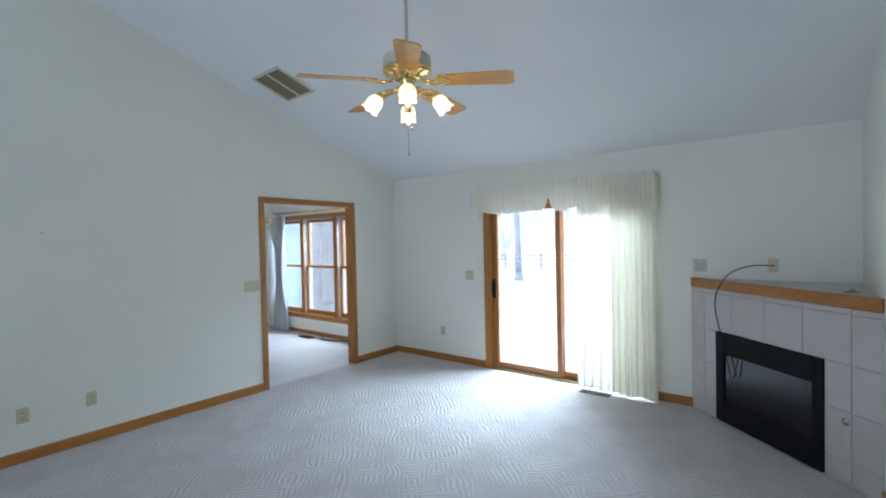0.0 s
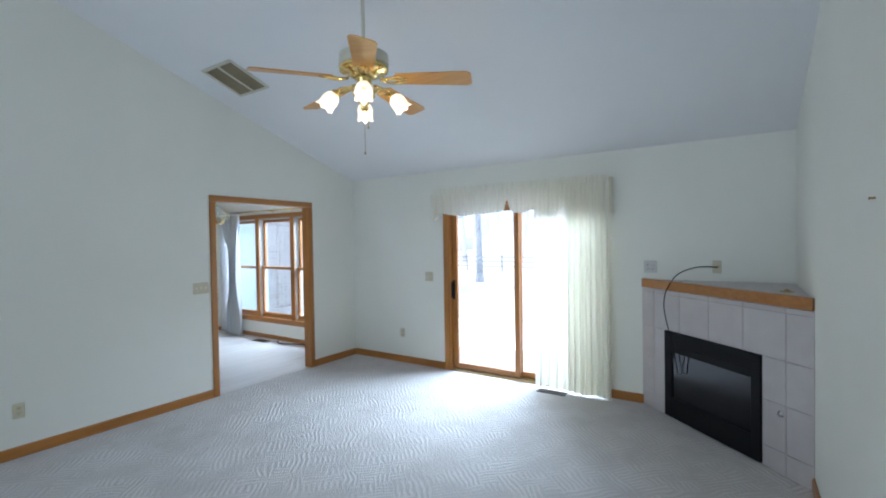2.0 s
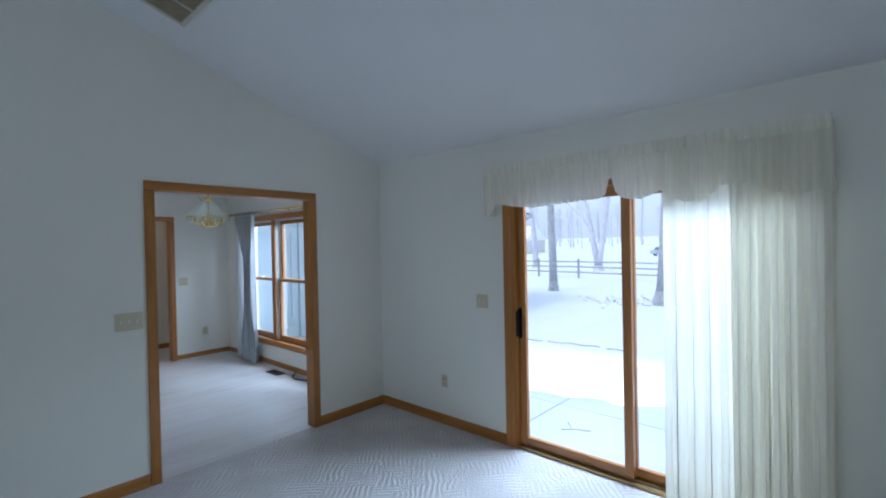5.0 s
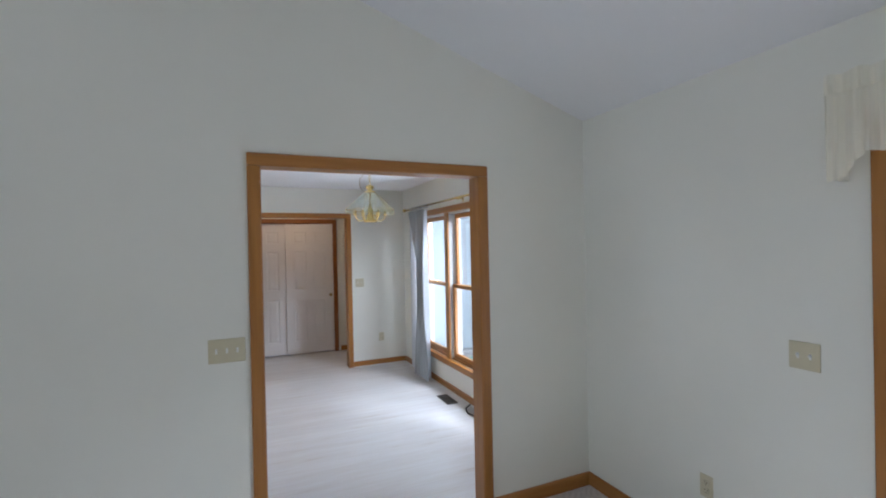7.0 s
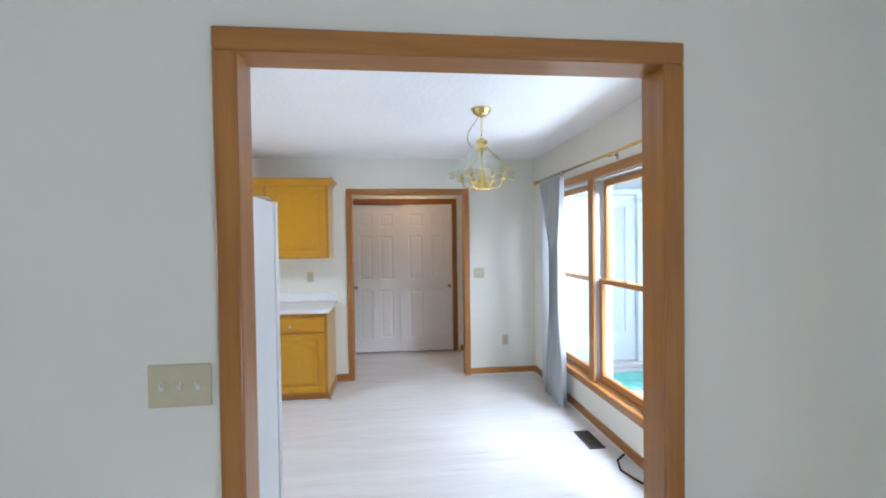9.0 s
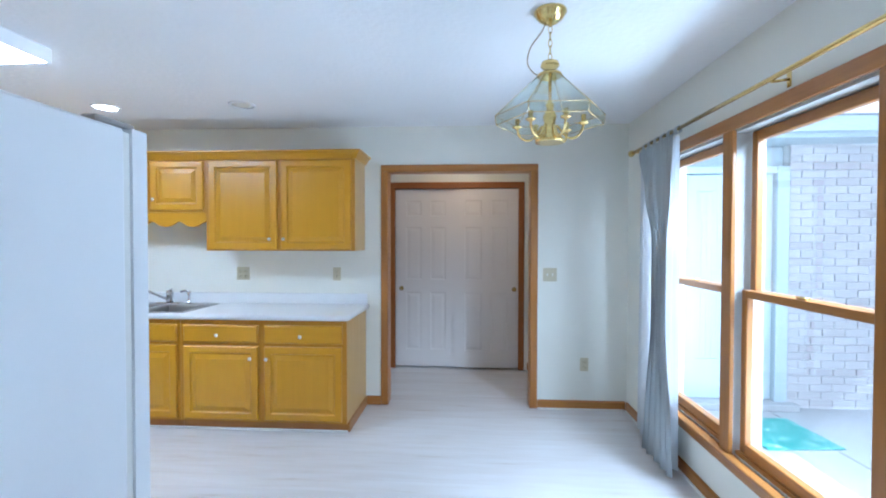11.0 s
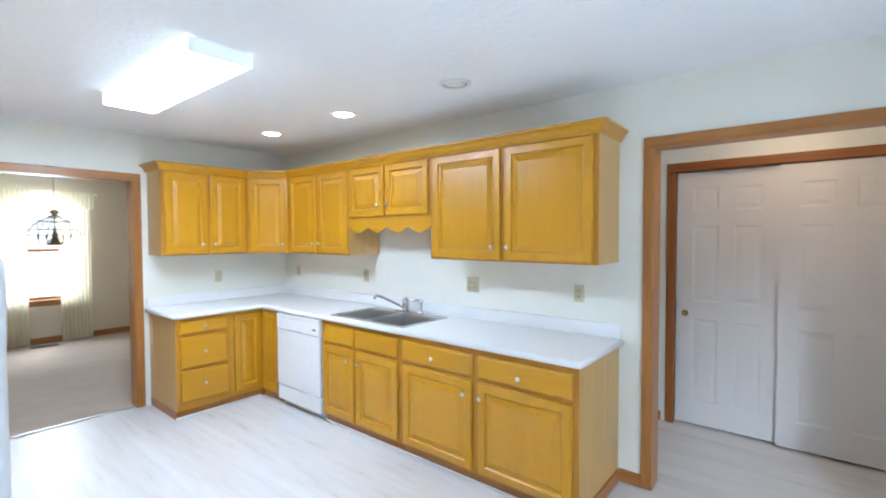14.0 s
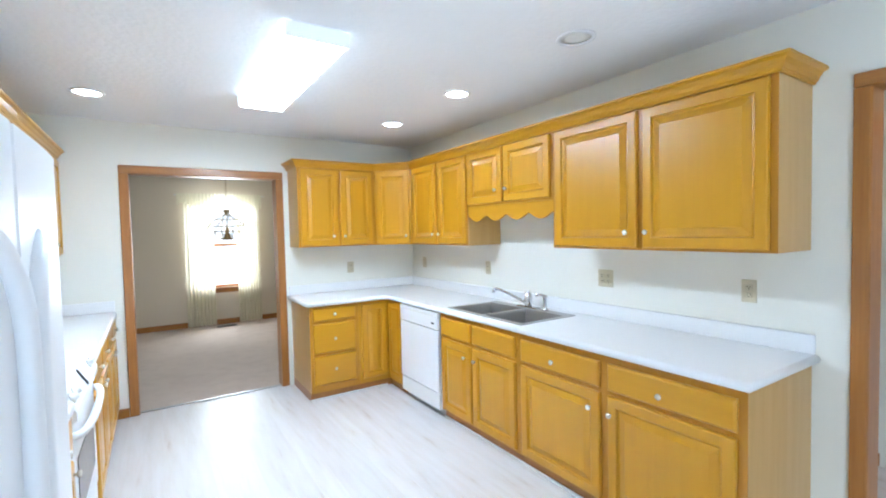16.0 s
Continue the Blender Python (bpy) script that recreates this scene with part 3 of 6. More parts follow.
for a, b, c, d in ((SL0, SL0 + 0.03, 0.0, SLT), (SL1 - 0.03, SL1, 0.0, SLT)):
    q = bmesh.new()
    box(q, a, b, c, d, -0.16, 0.004, north)
    part("jamb", q, OAK, t)
q = bmesh.new()
box(q, SL0 + 0.03, SL1 - 0.03, SLT - 0.03, SLT, -0.16, 0.004, north)
part("jamb", q, OAK_X, t)
q = bmesh.new()
box(q, SL0 + 0.03, SL1 - 0.03, 0.0, 0.022, -0.17, 0.0, north)
for w in (-0.04, -0.09, -0.13):
    box(q, SL0 + 0.03, SL1 - 0.03, 0.022, 0.032, w - 0.004, w + 0.004, north)
part("track", q, ABRASS, t, "dull metal track")


def sash(parent, name, m, u0, u1, v0, v1, w0, w1, side, bot, top, mats, label=""):
    """A glazed frame: stiles, rails and a pane."""
    f = bmesh.new()
    box(f, u0, u0 + side, v0, v1, w0, w1, m, 0.004)
    box(f, u1 - side, u1, v0, v1, w0, w1, m, 0.004)
    s = part(name, f, mats[0], parent, label)
    f = bmesh.new()
    box(f, u0 + side, u1 - side, v0, v0 + bot, w0 + 0.001, w1 - 0.001, m, 0.004)
    box(f, u0 + side, u1 - side, v1 - top, v1, w0 + 0.001, w1 - 0.001, m, 0.004)
    part("rail", f, mats[1], s)
    f = bmesh.new()
    wm = (w0 + w1) / 2
    box(f, u0 + side - 0.005, u1 - side + 0.005, v0 + bot - 0.005, v1 - top + 0.005, wm - 0.003, wm + 0.003, m)
    p = part("pane", f, GLASS, s)
    p.visible_shadow = False
    return s


s1 = sash(t, "sliding_panel", north, SL0 + 0.032, -1.990, 0.03, SLT - 0.032, -0.075, -0.035, 0.062, 0.062, 0.07, (OAK, OAK_X))
sash(t, "fixed_panel", north, -2.048, SL1 - 0.032, 0.03, SLT - 0.032, -0.125, -0.085, 0.062, 0.062, 0.07, (OAK, OAK_X))
q = bmesh.new()
box(q, -2.868, -2.836, 0.87, 1.11, -0.035, -0.022, north, 0.006, 2)
tube(q, [(-2.852, 0.89, -0.022), (-2.852, 0.90, 0.012), (-2.852, 1.08, 0.012), (-2.852, 1.09, -0.022)], 0.011, 8, north)
part("handle", q, BLACK, s1, "dark pull handle")

# ---- kitchen triple window ----
t = thing("window_kitchen", ((KW0 + KW1) / 2, YN, KWS), "triple double-hung window in stained oak", "window", kind="structure")
CW = 0.07
q = bmesh.new()
box(q, KW0 - CW, KW1 + CW, KWT, KWT + CW, 0.0, 0.02, north, 0.006, 2)
part("casing", q, OAK_X, t)
for a in (KW0 - CW, KW1):
    q = bmesh.new()
    box(q, a, a + CW, KWS, KWT, 0.0, 0.02, north, 0.006, 2)
    part("casing", q, OAK, t)
q = bmesh.new()
box(q, KW0 - CW - 0.02, KW1 + CW + 0.02, KWS - 0.022, KWS, -0.02, 0.045, north, 0.006, 2)
part("stool", q, OAK_X, t)
q = bmesh.new()
box(q, KW0 - CW, KW1 + CW, KWS - 0.085, KWS - 0.022, 0.0, 0.016, north, 0.005)
part("apron", q, OAK_X, t)
MUL = [(-6.79, -6.70), (-5.885, -5.795)]
for a, b in MUL:
    q = bmesh.new()
    box(q, a, b, KWS, KWT, -0.005, 0.018, north, 0.005, 2)
    part("mullion", q, OAK, t)
    q = bmesh.new()
    box(q, a + 0.004, b - 0.004, KWS, KWT, -0.15, -0.005, north)
    part("mullion_post", q, LINER, t)
q = bmesh.new()
box(q, KW0, KW1, KWT - 0.015, KWT, -0.15, -0.001, north)
box(q, KW0, KW0 + 0.015, KWS, KWT - 0.015, -0.15, -0.001, north)
box(q, KW1 - 0.015, KW1, KWS, KWT - 0.015, -0.15, -0.001, north)
part("liner", q, LINER, t)
q = bmesh.new()
box(q, KW0 + 0.015, KW1 - 0.015, KWS, KWS + 0.02, -0.15, -0.02, north)
part("sill", q, OAK_X, t)
for a, b in ((KW0 + 0.015, MUL[0][0]), (MUL[0][1], MUL[1][0]), (MUL[1][1], KW1 - 0.015)):
    sash(t, "lower_sash", north, a + 0.012, b - 0.012, KWS + 0.022, 1.205, -0.065, -0.03, 0.042, 0.055, 0.04, (OAK, OAK_X))
    sash(t, "upper_sash", north, a + 0.012, b - 0.012, 1.165, KWT - 0.017, -0.105, -0.07, 0.042, 0.04, 0.05, (OAK, OAK_X))
    q = bmesh.new()
    box(q, (a + b) / 2 - 0.03, (a + b) / 2 + 0.03, 1.2055, 1.217, -0.06, -0.035, north, 0.004)
    part("sash_lock", q, BRASS, t, "brass sash lock")

# ---- dining window ----
dback = facing(0, YDB, 0, 90)
t = thing("window_dining", (-6.7, YDB, DWS), "double-hung dining window with white grid", "window", kind="structure")
for a, b, c, d in ((DW0 - 0.06, DW0, DWS, DWT), (DW1, DW1 + 0.06, DWS, DWT)):
    q = bmesh.new()
    box(q, a, b, c, d, 0, 0.018, dback, 0.005)
    part("casing", q, OAK, t)
for c, d, w in ((DWT, DWT + 0.06, 0.018), (DWS - 0.02, DWS, 0.05), (DWS - 0.085, DWS - 0.02, 0.016)):
    q = bmesh.new()
    box(q, DW0 - 0.06, DW1 + 0.06, c, d, 0, w, dback, 0.005)
    part("sill" if w > 0.04 else "casing", q, OAK_X, t)
for nm, c, d, w in (("lower_sash", DWS, 1.355, -0.04), ("upper_sash", 1.315, DWT, -0.08)):
    s = sash(t, nm, dback, DW0 + 0.002, DW1 - 0.002, c + 0.002, d - 0.002, w - 0.035, w, 0.04, 0.045, 0.04, (OAK, OAK_X))
    q = bmesh.new()
    um = (DW0 + DW1) / 2
    box(q, um - 0.008, um + 0.008, c + 0.046, d - 0.042, w - 0.022, w - 0.012, dback)
    vm = (c + d) / 2
    box(q, DW0 + 0.042, um - 0.008, vm - 0.008, vm + 0.008, w - 0.022, w - 0.012, dback)
    box(q, um + 0.008, DW1 - 0.042, vm - 0.008, vm + 0.008, w - 0.022, w - 0.012, dback)
    part("muntin", q, WHITEP, s)


# ---- curtains ----
def drape(bm, x0, x1, y, z_of, folds, amp, m=ID, nz=28, per=10, seed=1, edges=None):
    """A pleated cloth. z_of(x) gives (bottom, top); edges(v) gives the sides at height v."""
    rnd = random.Random(seed)
    n = folds * per
    ph = [rnd.uniform(-0.5, 0.5) for _ in range(folds + 2)]
    am = [rnd.uniform(0.6, 1.25) for _ in range(folds + 2)]
    rows = []
    for j in range(nz + 1):
        v = j / nz
        row = []
        for i in range(n + 1):
            u = i / n
            k = u * folds
            f = int(k)
            a = am[f] + (am[f + 1] - am[f]) * (k - f)
            p = ph[f] + (ph[f + 1] - ph[f]) * (k - f)
            e0, e1 = edges(v) if edges else (x0, x1)
            x = e0 + (e1 - e0) * u
            zb, zt = z_of(x0 + (x1 - x0) * u)
            d = amp * a * (0.45 + 0.55 * (1 - v)) * math.sin(2 * math.pi * k + p * (1 - v) * 2)
            x += 0.35 * amp * a * math.sin(4 * math.pi * k + p * 3) * (0.5 + 0.5 * (1 - v))
            row.append(bm.verts.new(m @ Vector((x, y + d, zb + (zt - zb) * v))))
        rows.append(row)
    for a, b in zip(rows, rows[1:]):
        for i in range(n):
            f = bm.faces.new((a[i], a[i + 1], b[i + 1], b[i]))
            f.smooth = True


t = thing("sheer_curtain", (-1.38, 4.46, 0.02), "ivory sheer curtain drawn to one side of the patio door", "curtain")
q = bmesh.new()
drape(q, -1.74, -0.955, 4.455, lambda x: (0.03 + 0.012 * math.sin(x * 30), 2.16), 9, 0.036, per=14, seed=3)
part("cloth", q, SHEER, t)
q = bmesh.new()
drape(q, -1.40, -0.96, 4.425, lambda x: (0.03 + 0.012 * math.sin(x * 27), 2.16), 8, 0.022, per=12, seed=6)
part("gathered_cloth", q, SHEER, t, "second layer bunched at the side")
q = bmesh.new()
tube(q, [(-3.03, 4.50, 2.165), (-0.97, 4.50, 2.165)], 0.009, 8)
part("rod", q, WHITEP, t)

t = thing("valance", (-2.05, 4.42, 1.83), "ivory sheer valance with a scalloped hem over the patio door", "valance")


def hem(x):
    pts = [(-3.06, 1.825), (-2.99, 1.85), (-2.93, 1.93), (-2.80, 1.90), (-2.62, 1.875), (-2.35, 1.89), (-2.13, 1.90), (-2.088, 1.915), (-2.045, 2.03), (-2.002, 1.915), (-1.96, 1.89),
           (-1.86, 1.875), (-1.745, 1.92), (-1.64, 1.85), (-1.545, 1.83), (-1.42, 1.92), (-1.33, 1.93), (-1.2, 1.86), (-0.97, 1.845), (-0.9, 1.845)]
    for (a, za), (b, zb) in zip(pts, pts[1:]):
        if a <= x <= b:
            k = (x - a) / (b - a)
            return za + (zb - za) * k
    return 1.85


q = bmesh.new()
drape(q, -3.04, -0.965, 4.415, lambda x: (hem(x), 2.20 + 0.006 * math.sin(x * 55)), 46, 0.008, nz=14, per=9, seed=8)
part("cloth", q, VALANCE, t)
q = bmesh.new()
drape(q, -3.04, -0.965, 4.395, lambda x: (2.145, 2.215 + 0.006 * math.sin(x * 70)), 50, 0.008, nz=4, per=8, seed=9)
part("heading", q, VALANCE, t, "ruffled heading")
for x in (-3.04, -0.965):
    q = bmesh.new()
    sidem = Matrix.Translation((x, 0, 0)) @ Matrix.Rotation(radians(90), 4, "Z")
    drape(q, 4.40, 4.55, 0.0, lambda k: (1.84, 2.19), 2, 0.008, m=sidem, nz=8, per=8, seed=4)
    part("return", q, VALANCE, t)

t = thing("brass_curtain_rod", (-6.4, 4.46, 2.15), "brass curtain rod on brackets above the kitchen windows", "curtain rod")
q = bmesh.new()
tube(q, [(-7.93, 4.485, 2.132), (-4.72, 4.485, 2.132)], 0.0115, 12)
part("rod", q, BRASS, t)
for x, s in ((-7.93, -1), (-4.72, 1)):
    q = bmesh.new()
    lathe(q, [(0.012, 0), (0.02, 0.008), (0.012, 0.018), (0.024, 0.034), (0.026, 0.046), (0.016, 0.062), (0.004, 0.07)], Matrix.Translation((x, 4.485, 2.132)) @ Matrix.Rotation(radians(90 * s), 4, "Y"), 16)
    part("finial", q, BRASS, t)
for x in (-7.86, -6.32, -4.80):
    q = bmesh.new()
    box(q, x - 0.012, x + 0.012, YN - 0.006, YN, 2.095, 2.165, bevel=0.002)
    tube(q, [(x, YN - 0.004, 2.128), (x, 4.485, 2.118)], 0.006, 8)
    part("bracket", q, BRASS, t)


def tab_curtain(x0, x1, seed, lining_left):
    t = thing("tab_top_curtain", ((x0 + x1) / 2, 4.46, 0.03), "silver-grey satin tab-top curtain with white lining, gathered", "curtain", "kitchen curtains")
    q = bmesh.new()
    drape(q, x0, x1, 4.475, lambda x: (0.05, 2.08), 5, 0.032, nz=24, per=12, seed=seed + 5)
    part("lining", q, LINING, t, "white lining")
    # the satin face hangs wide from the rod, draws in to a bunch half-way down and spreads at the floor
    prof = [(0.0, 0.30, 1.06), (0.10, 0.36, 1.02), (0.45, 0.55, 0.86), (0.68, 0.53, 0.88), (0.85, 0.30, 0.95), (1.0, 0.10, 1.0)]

    def sides(v):
        for (va, la, ra), (vb, lb, rb_) in zip(prof, prof[1:]):
            if v <= vb + 1e-6:
                k = (v - va) / (vb - va)
                k = k * k * (3 - 2 * k)
                lo, hi = la + (lb - la) * k, ra + (rb_ - ra) * k
                break
        if not lining_left:
            lo, hi = 1 - hi, 1 - lo
        return x0 + (x1 - x0) * lo, x0 + (x1 - x0) * hi
    q = bmesh.new()
    drape(q, x0, x1, 4.435, lambda x: (0.02, 2.086), 5, 0.030, nz=44, per=16, seed=seed, edges=sides)
    part("cloth", q, SATIN, t)
    n = 6
    for k in range(n):
        x = x0 + 0.05 + (x1 - x0 - 0.1) * k / (n - 1)
        q = bmesh.new()
        ring = [(x, 4.485 + 0.017 * math.cos(a), 2.126 + 0.024 * math.sin(a)) for a in [math.pi * 2 * j / 14 for j in range(14)]]
        for j in range(14):
            p0, p1 = Vector(ring[j]), Vector(ring[(j + 1) % 14])
            vs = [q.verts.new(p + Vector((dx, 0, 0))) for p, dx in ((p0, -0.024), (p1, -0.024), (p1, 0.024), (p0, 0.024))]
            q.faces.new(vs).smooth = True
        part("tab", q, SATIN, t)


tab_curtain(-7.74, -7.13, 11, True)
tab_curtain(-5.40, -4.76, 23, False)

t = thing("dining_curtains", (-6.7, -5.2, 0.0), "two ivory sheer curtain panels tied at the dining window", "curtain")
for a, b, sd in ((-6.585, -6.165, 31), (-7.305, -6.94, 37)):
    q = bmesh.new()
    drape(q, a, b, -5.19, lambda x: (0.02, 2.14), 8, 0.022, nz=18, per=8, seed=sd)
    part("panel", q, SHEER_D, t)
q = bmesh.new()
drape(q, -7.345, -6.085, -5.16, lambda x: (1.98 + 0.05 * math.sin(x * 14), 2.18), 24, 0.014, nz=6, per=8, seed=41)
part("valance_cloth", q, SHEER_D, t)
q = bmesh.new()
tube(q, [(-7.40, -5.20, 2.155), (-6.05, -5.20, 2.155)], 0.01, 8)
part("rod", q, WHITEP, t)


# ---- plates on the walls ----
def wall_plate(name, m, u, v, gangs, kind, label, mat=BEIGE):
    """Switch or outlet plate centred at u, v."""
    t = thing(name, m @ Vector((u, v, 0)), label, "switch" if kind == "switch" else "outlet", "wall plates")
    w = 0.07 + 0.046 * (gangs - 1)
    q = bmesh.new()
    box(q, u - w / 2, u + w / 2, v - 0.0575, v + 0.0575, 0.0, 0.006, m, 0.003, 2)
    part("plate", q, mat, t)
    for g in range(gangs):
        c = u + 0.046 * (g - (gangs - 1) / 2)
        q = bmesh.new()
        if kind == "switch":
            box(q, c - 0.005, c + 0.005, v - 0.012, v + 0.012, 0.006, 0.009, m, 0.001)
            box(q, c - 0.004, c + 0.004, v + 0.0, v + 0.010, 0.009, 0.019, m, 0.002)
            part("toggle", q, WHITEP if mat is BEIGE else mat, t)
        elif kind == "outlet":
            for dv in (-0.02, 0.02):
                box(q, c - 0.016, c + 0.016, v + dv - 0.014, v + dv + 0.014, 0.006, 0.008, m, 0.004)
            rec = part("receptacle", q, mat, t)
            for dv in (-0.02, 0.02):
                for a0, a1, b0, b1 in ((-0.008, -0.005, -0.002, 0.007), (0.005, 0.008, -0.002, 0.007), (-0.0025, 0.0025, -0.010, -0.006)):
                    q = bmesh.new()
                    box(q, c + a0, c + a1, v + dv + b0, v + dv + b1, 0.0078, 0.0086, m)
                    part("slot", q, DARK, rec, "dark slot")
        else:
            lathe(q, [(0.009, 0.006), (0.009, 0.014), (0.005, 0.015), (0.005, 0.022)], m @ Matrix.Translation((c, v, 0)), 10)
            part("jack", q, ABRASS, t)
    return t


wall_plate("light_switch", west, 2.365, 1.15, 3, "switch", "beige triple light switch beside the kitchen doorway")
wall_plate("wall_outlet", west, 0.534, 0.35, 1, "outlet", "beige wall outlet above the baseboard")
wall_plate("wall_outlet", west, 0.955, 0.355, 1, "outlet", "beige wall outlet above the baseboard")
wall_plate("light_switch", north, -3.20, 1.143, 2, "switch", "beige double light switch beside the patio door")
wall_plate("wall_outlet", north, -3.645, 0.39, 1, "outlet", "beige wall outlet below the switch")
wall_plate("wall_outlet", north, -0.626, 1.318, 2, "outlet", "white double outlet above the mantel", WHITEP_SHADED)
wall_plate("cable_plate", north, -0.085, 1.325, 1, "jack", "beige cable plate above the mantel")
wall_plate("light_switch", hall, 3.905, 1.155, 2, "switch", "beige double light switch beside the hall opening")
wall_plate("wall_outlet", hall, 4.20, 0.386, 1, "outlet", "beige wall outlet near the corner")
for y, g in ((-1.165, 1), (-0.05, 1), (1.192, 2), (2.045, 1)):
    wall_plate("wall_outlet", hall, y, 1.15, g, "outlet", "beige outlet above the kitchen counter")
wall_plate("wall_outlet", dine, 7.49, 1.127, 1, "outlet", "beige outlet above the kitchen counter")
for m, u, v in ((west, 0.68, 1.72), (east, -1.99, 1.72)):
    q = bmesh.new()
    lathe(q, [(0.0035, 0.0), (0.0035, 0.006), (0.002, 0.014), (0.005, 0.015), (0.005, 0.018)], m @ Matrix.Translation((u, v, 0)), 8)
    solid("picture_nail", q, ABRASS, "small picture nail stuck in the wall", "nail", "nails")


def floor_register(x, y, w, d, mat, label):
    t = thing("floor_register", (x, y, 0.0), label, "floor vent", "floor registers")
    q = bmesh.new()
    for a, b, c, e in ((-w / 2, w / 2, -d / 2, -d / 2 + 0.014), (-w / 2, w / 2, d / 2 - 0.014, d / 2), (-w / 2, -w / 2 + 0.014, -d / 2 + 0.014, d / 2 - 0.014), (w / 2 - 0.014, w / 2, -d / 2 + 0.014, d / 2 - 0.014)):
        box(q, x + a, x + b, y + c, y + e, -0.004, 0.006, bevel=0.002)
    part("frame", q, mat, t)
    q = bmesh.new()
    box(q, x - w / 2 + 0.01, x + w / 2 - 0.01, y - d / 2 + 0.01, y + d / 2 - 0.01, -0.004, 0.001)
    part("grille_back", q, DARK, t)
    n = 14
    for k in range(n):
        u = x - w / 2 + 0.02 + (w - 0.04) * k / (n - 1)
        q = bmesh.new()
        box(q, u - 0.003, u + 0.003, y - d / 2 + 0.014, y + d / 2 - 0.014, 0.0, 0.0045)
        part("slat", q, mat, t)


IRON = plain("dark_bronze_metal", (0.10, 0.085, 0.07), 0.45, 0.6)
floor_register(-1.55, 4.40, 0.30, 0.11, IRON, "dark metal floor register in the carpet")
floor_register(-6.48, 4.40, 0.30, 0.12, IRON, "dark metal floor register in the kitchen floor")
floor_register(-6.72, -5.05, 0.30, 0.11, IRON, "dark metal floor register under the dining window")
q = bmesh.new()
tube(q, [(-6.18, 4.52, 0.02), (-6.12, 4.44, 0.012), (-6.0, 4.40, 0.008), (-5.86, 4.44, 0.008), (-5.74, 4.50, 0.010), (-5.6, 4.52, 0.012), (-5.3, 4.53, 0.012)], 0.007, 8)
solid("black_hose", q, BLACK, "black hose lying along the kitchen baseboard", "hose")

# ---- return air grille on the sloped ceiling ----
ny = Vector((0, -PITCH, -1)).normalized()
cm = Matrix.Translation((-3.92, 2.438, EAVE + PITCH * (YN - 2.438))) @ Matrix(((1, 0, 0, 0), (0, ny.z, ny.y, 0), (0, -ny.y, ny.z, 0), (0, 0, 0, 1)))
t = thing("ceiling_vent", cm.translation, "tan return-air grille in the sloped ceiling", "ceiling vent")
q = bmesh.new()
for a, b, c, e in ((-0.235, 0.235, -0.215, -0.185), (-0.235, 0.235, 0.185, 0.215), (-0.235, -0.205, -0.185, 0.185), (0.205, 0.235, -0.185, 0.185), (-0.012, 0.012, -0.185, 0.185)):
    box(q, a, b, c, e, -0.004, 0.012, cm, 0.003)
part("frame", q, CREAM, t)
q = bmesh.new()
box(q, -0.205, 0.205, -0.185, 0.185, -0.004, 0.003, cm)
part("backing", q, VENT, t)
for h in (-1, 1):
    for k in range(26):
        v = -0.18 + 0.36 * k / 25
        q = bmesh.new()
        a, b = sorted((h * 0.014, h * 0.204))
        box(q, a, b, v - 0.0045, v + 0.0015, 0.003, 0.009, cm)
        part("slat", q, VENT, t)

# ---- corner fireplace ----
FA, FB = Vector((-0.70, YN, 0)), Vector((XE, 3.47, 0))
fdir = (FB - FA).normalized()
FL = (FB - FA).length
# outward way of the face: towards the room
out = Vector((fdir.y, -fdir.x, 0))
fp = Matrix(((fdir.x, 0, out.x, FA.x), (fdir.y, 0, out.y, FA.y), (0, 1, 0, 0), (0, 0, 0, 1)))
t = thing("corner_fireplace", ((FA + FB) / 2), "tiled corner fireplace with wood-edged mantel and black glass front", "fireplace")
FIRE = t
BX0, BX1, BZ = 0.315, 1.245, 0.766
q = bmesh.new()
prism(q, [(-0.0, 0.0), (BX0 + 0.02, 0.0), (BX0 + 0.02, 1.12), (0.0, 1.12)], -0.012, -0.006, fp)
prism(q, [(BX1 - 0.02, 0.0), (FL, 0.0), (FL, 1.12), (BX1 - 0.02, 1.12)], -0.012, -0.006, fp)
prism(q, [(BX0 + 0.02, BZ - 0.02), (BX1 - 0.02, BZ - 0.02), (BX1 - 0.02, 1.12), (BX0 + 0.02, 1.12)], -0.012, -0.006, fp)
part("grout_bed", q, GROUT, t)
q = bmesh.new()
prism(q, [(FA.x + 0.012, FA.y - 0.002), (FB.x - 0.002, FB.y + 0.012), (XE - 0.002, YN - 0.002)], 1.122, 1.198)
part("mantel_top", q, TILE, t, "pale tiled mantel top")
q = bmesh.new()
box(q, 0.004, FL - 0.004, 1.124, 1.205, -0.028, 0.012, fp, 0.005, 2)
part("mantel_edge", q, OAK_X, t, "stained wood mantel edge")
us = [0.0, 0.165, 0.477, 0.785, 1.095, 1.417, FL]
vs = [0.0, 0.150, 0.468, 0.766, 1.085, 1.122]
tiles = []
for v0, v1 in zip(vs, vs[1:]):
    cols = us
    if v1 <= BZ + 0.001:
        cols = [0.0, 0.165, BX0, None, BX1, 1.417, FL]
    for u0, u1 in zip(cols, cols[1:]):
        if u0 is None or u1 is None:
            continue
        tiles.append((u0, u1, v0, v1))
for u0, u1, v0, v1 in tiles:
    q = bmesh.new()
    box(q, u0 + 0.002, u1 - 0.002, v0 + 0.002, v1 - 0.002, -0.006, 0.002, fp, 0.0015)
    part("tile", q, TILE, t)
sur = None
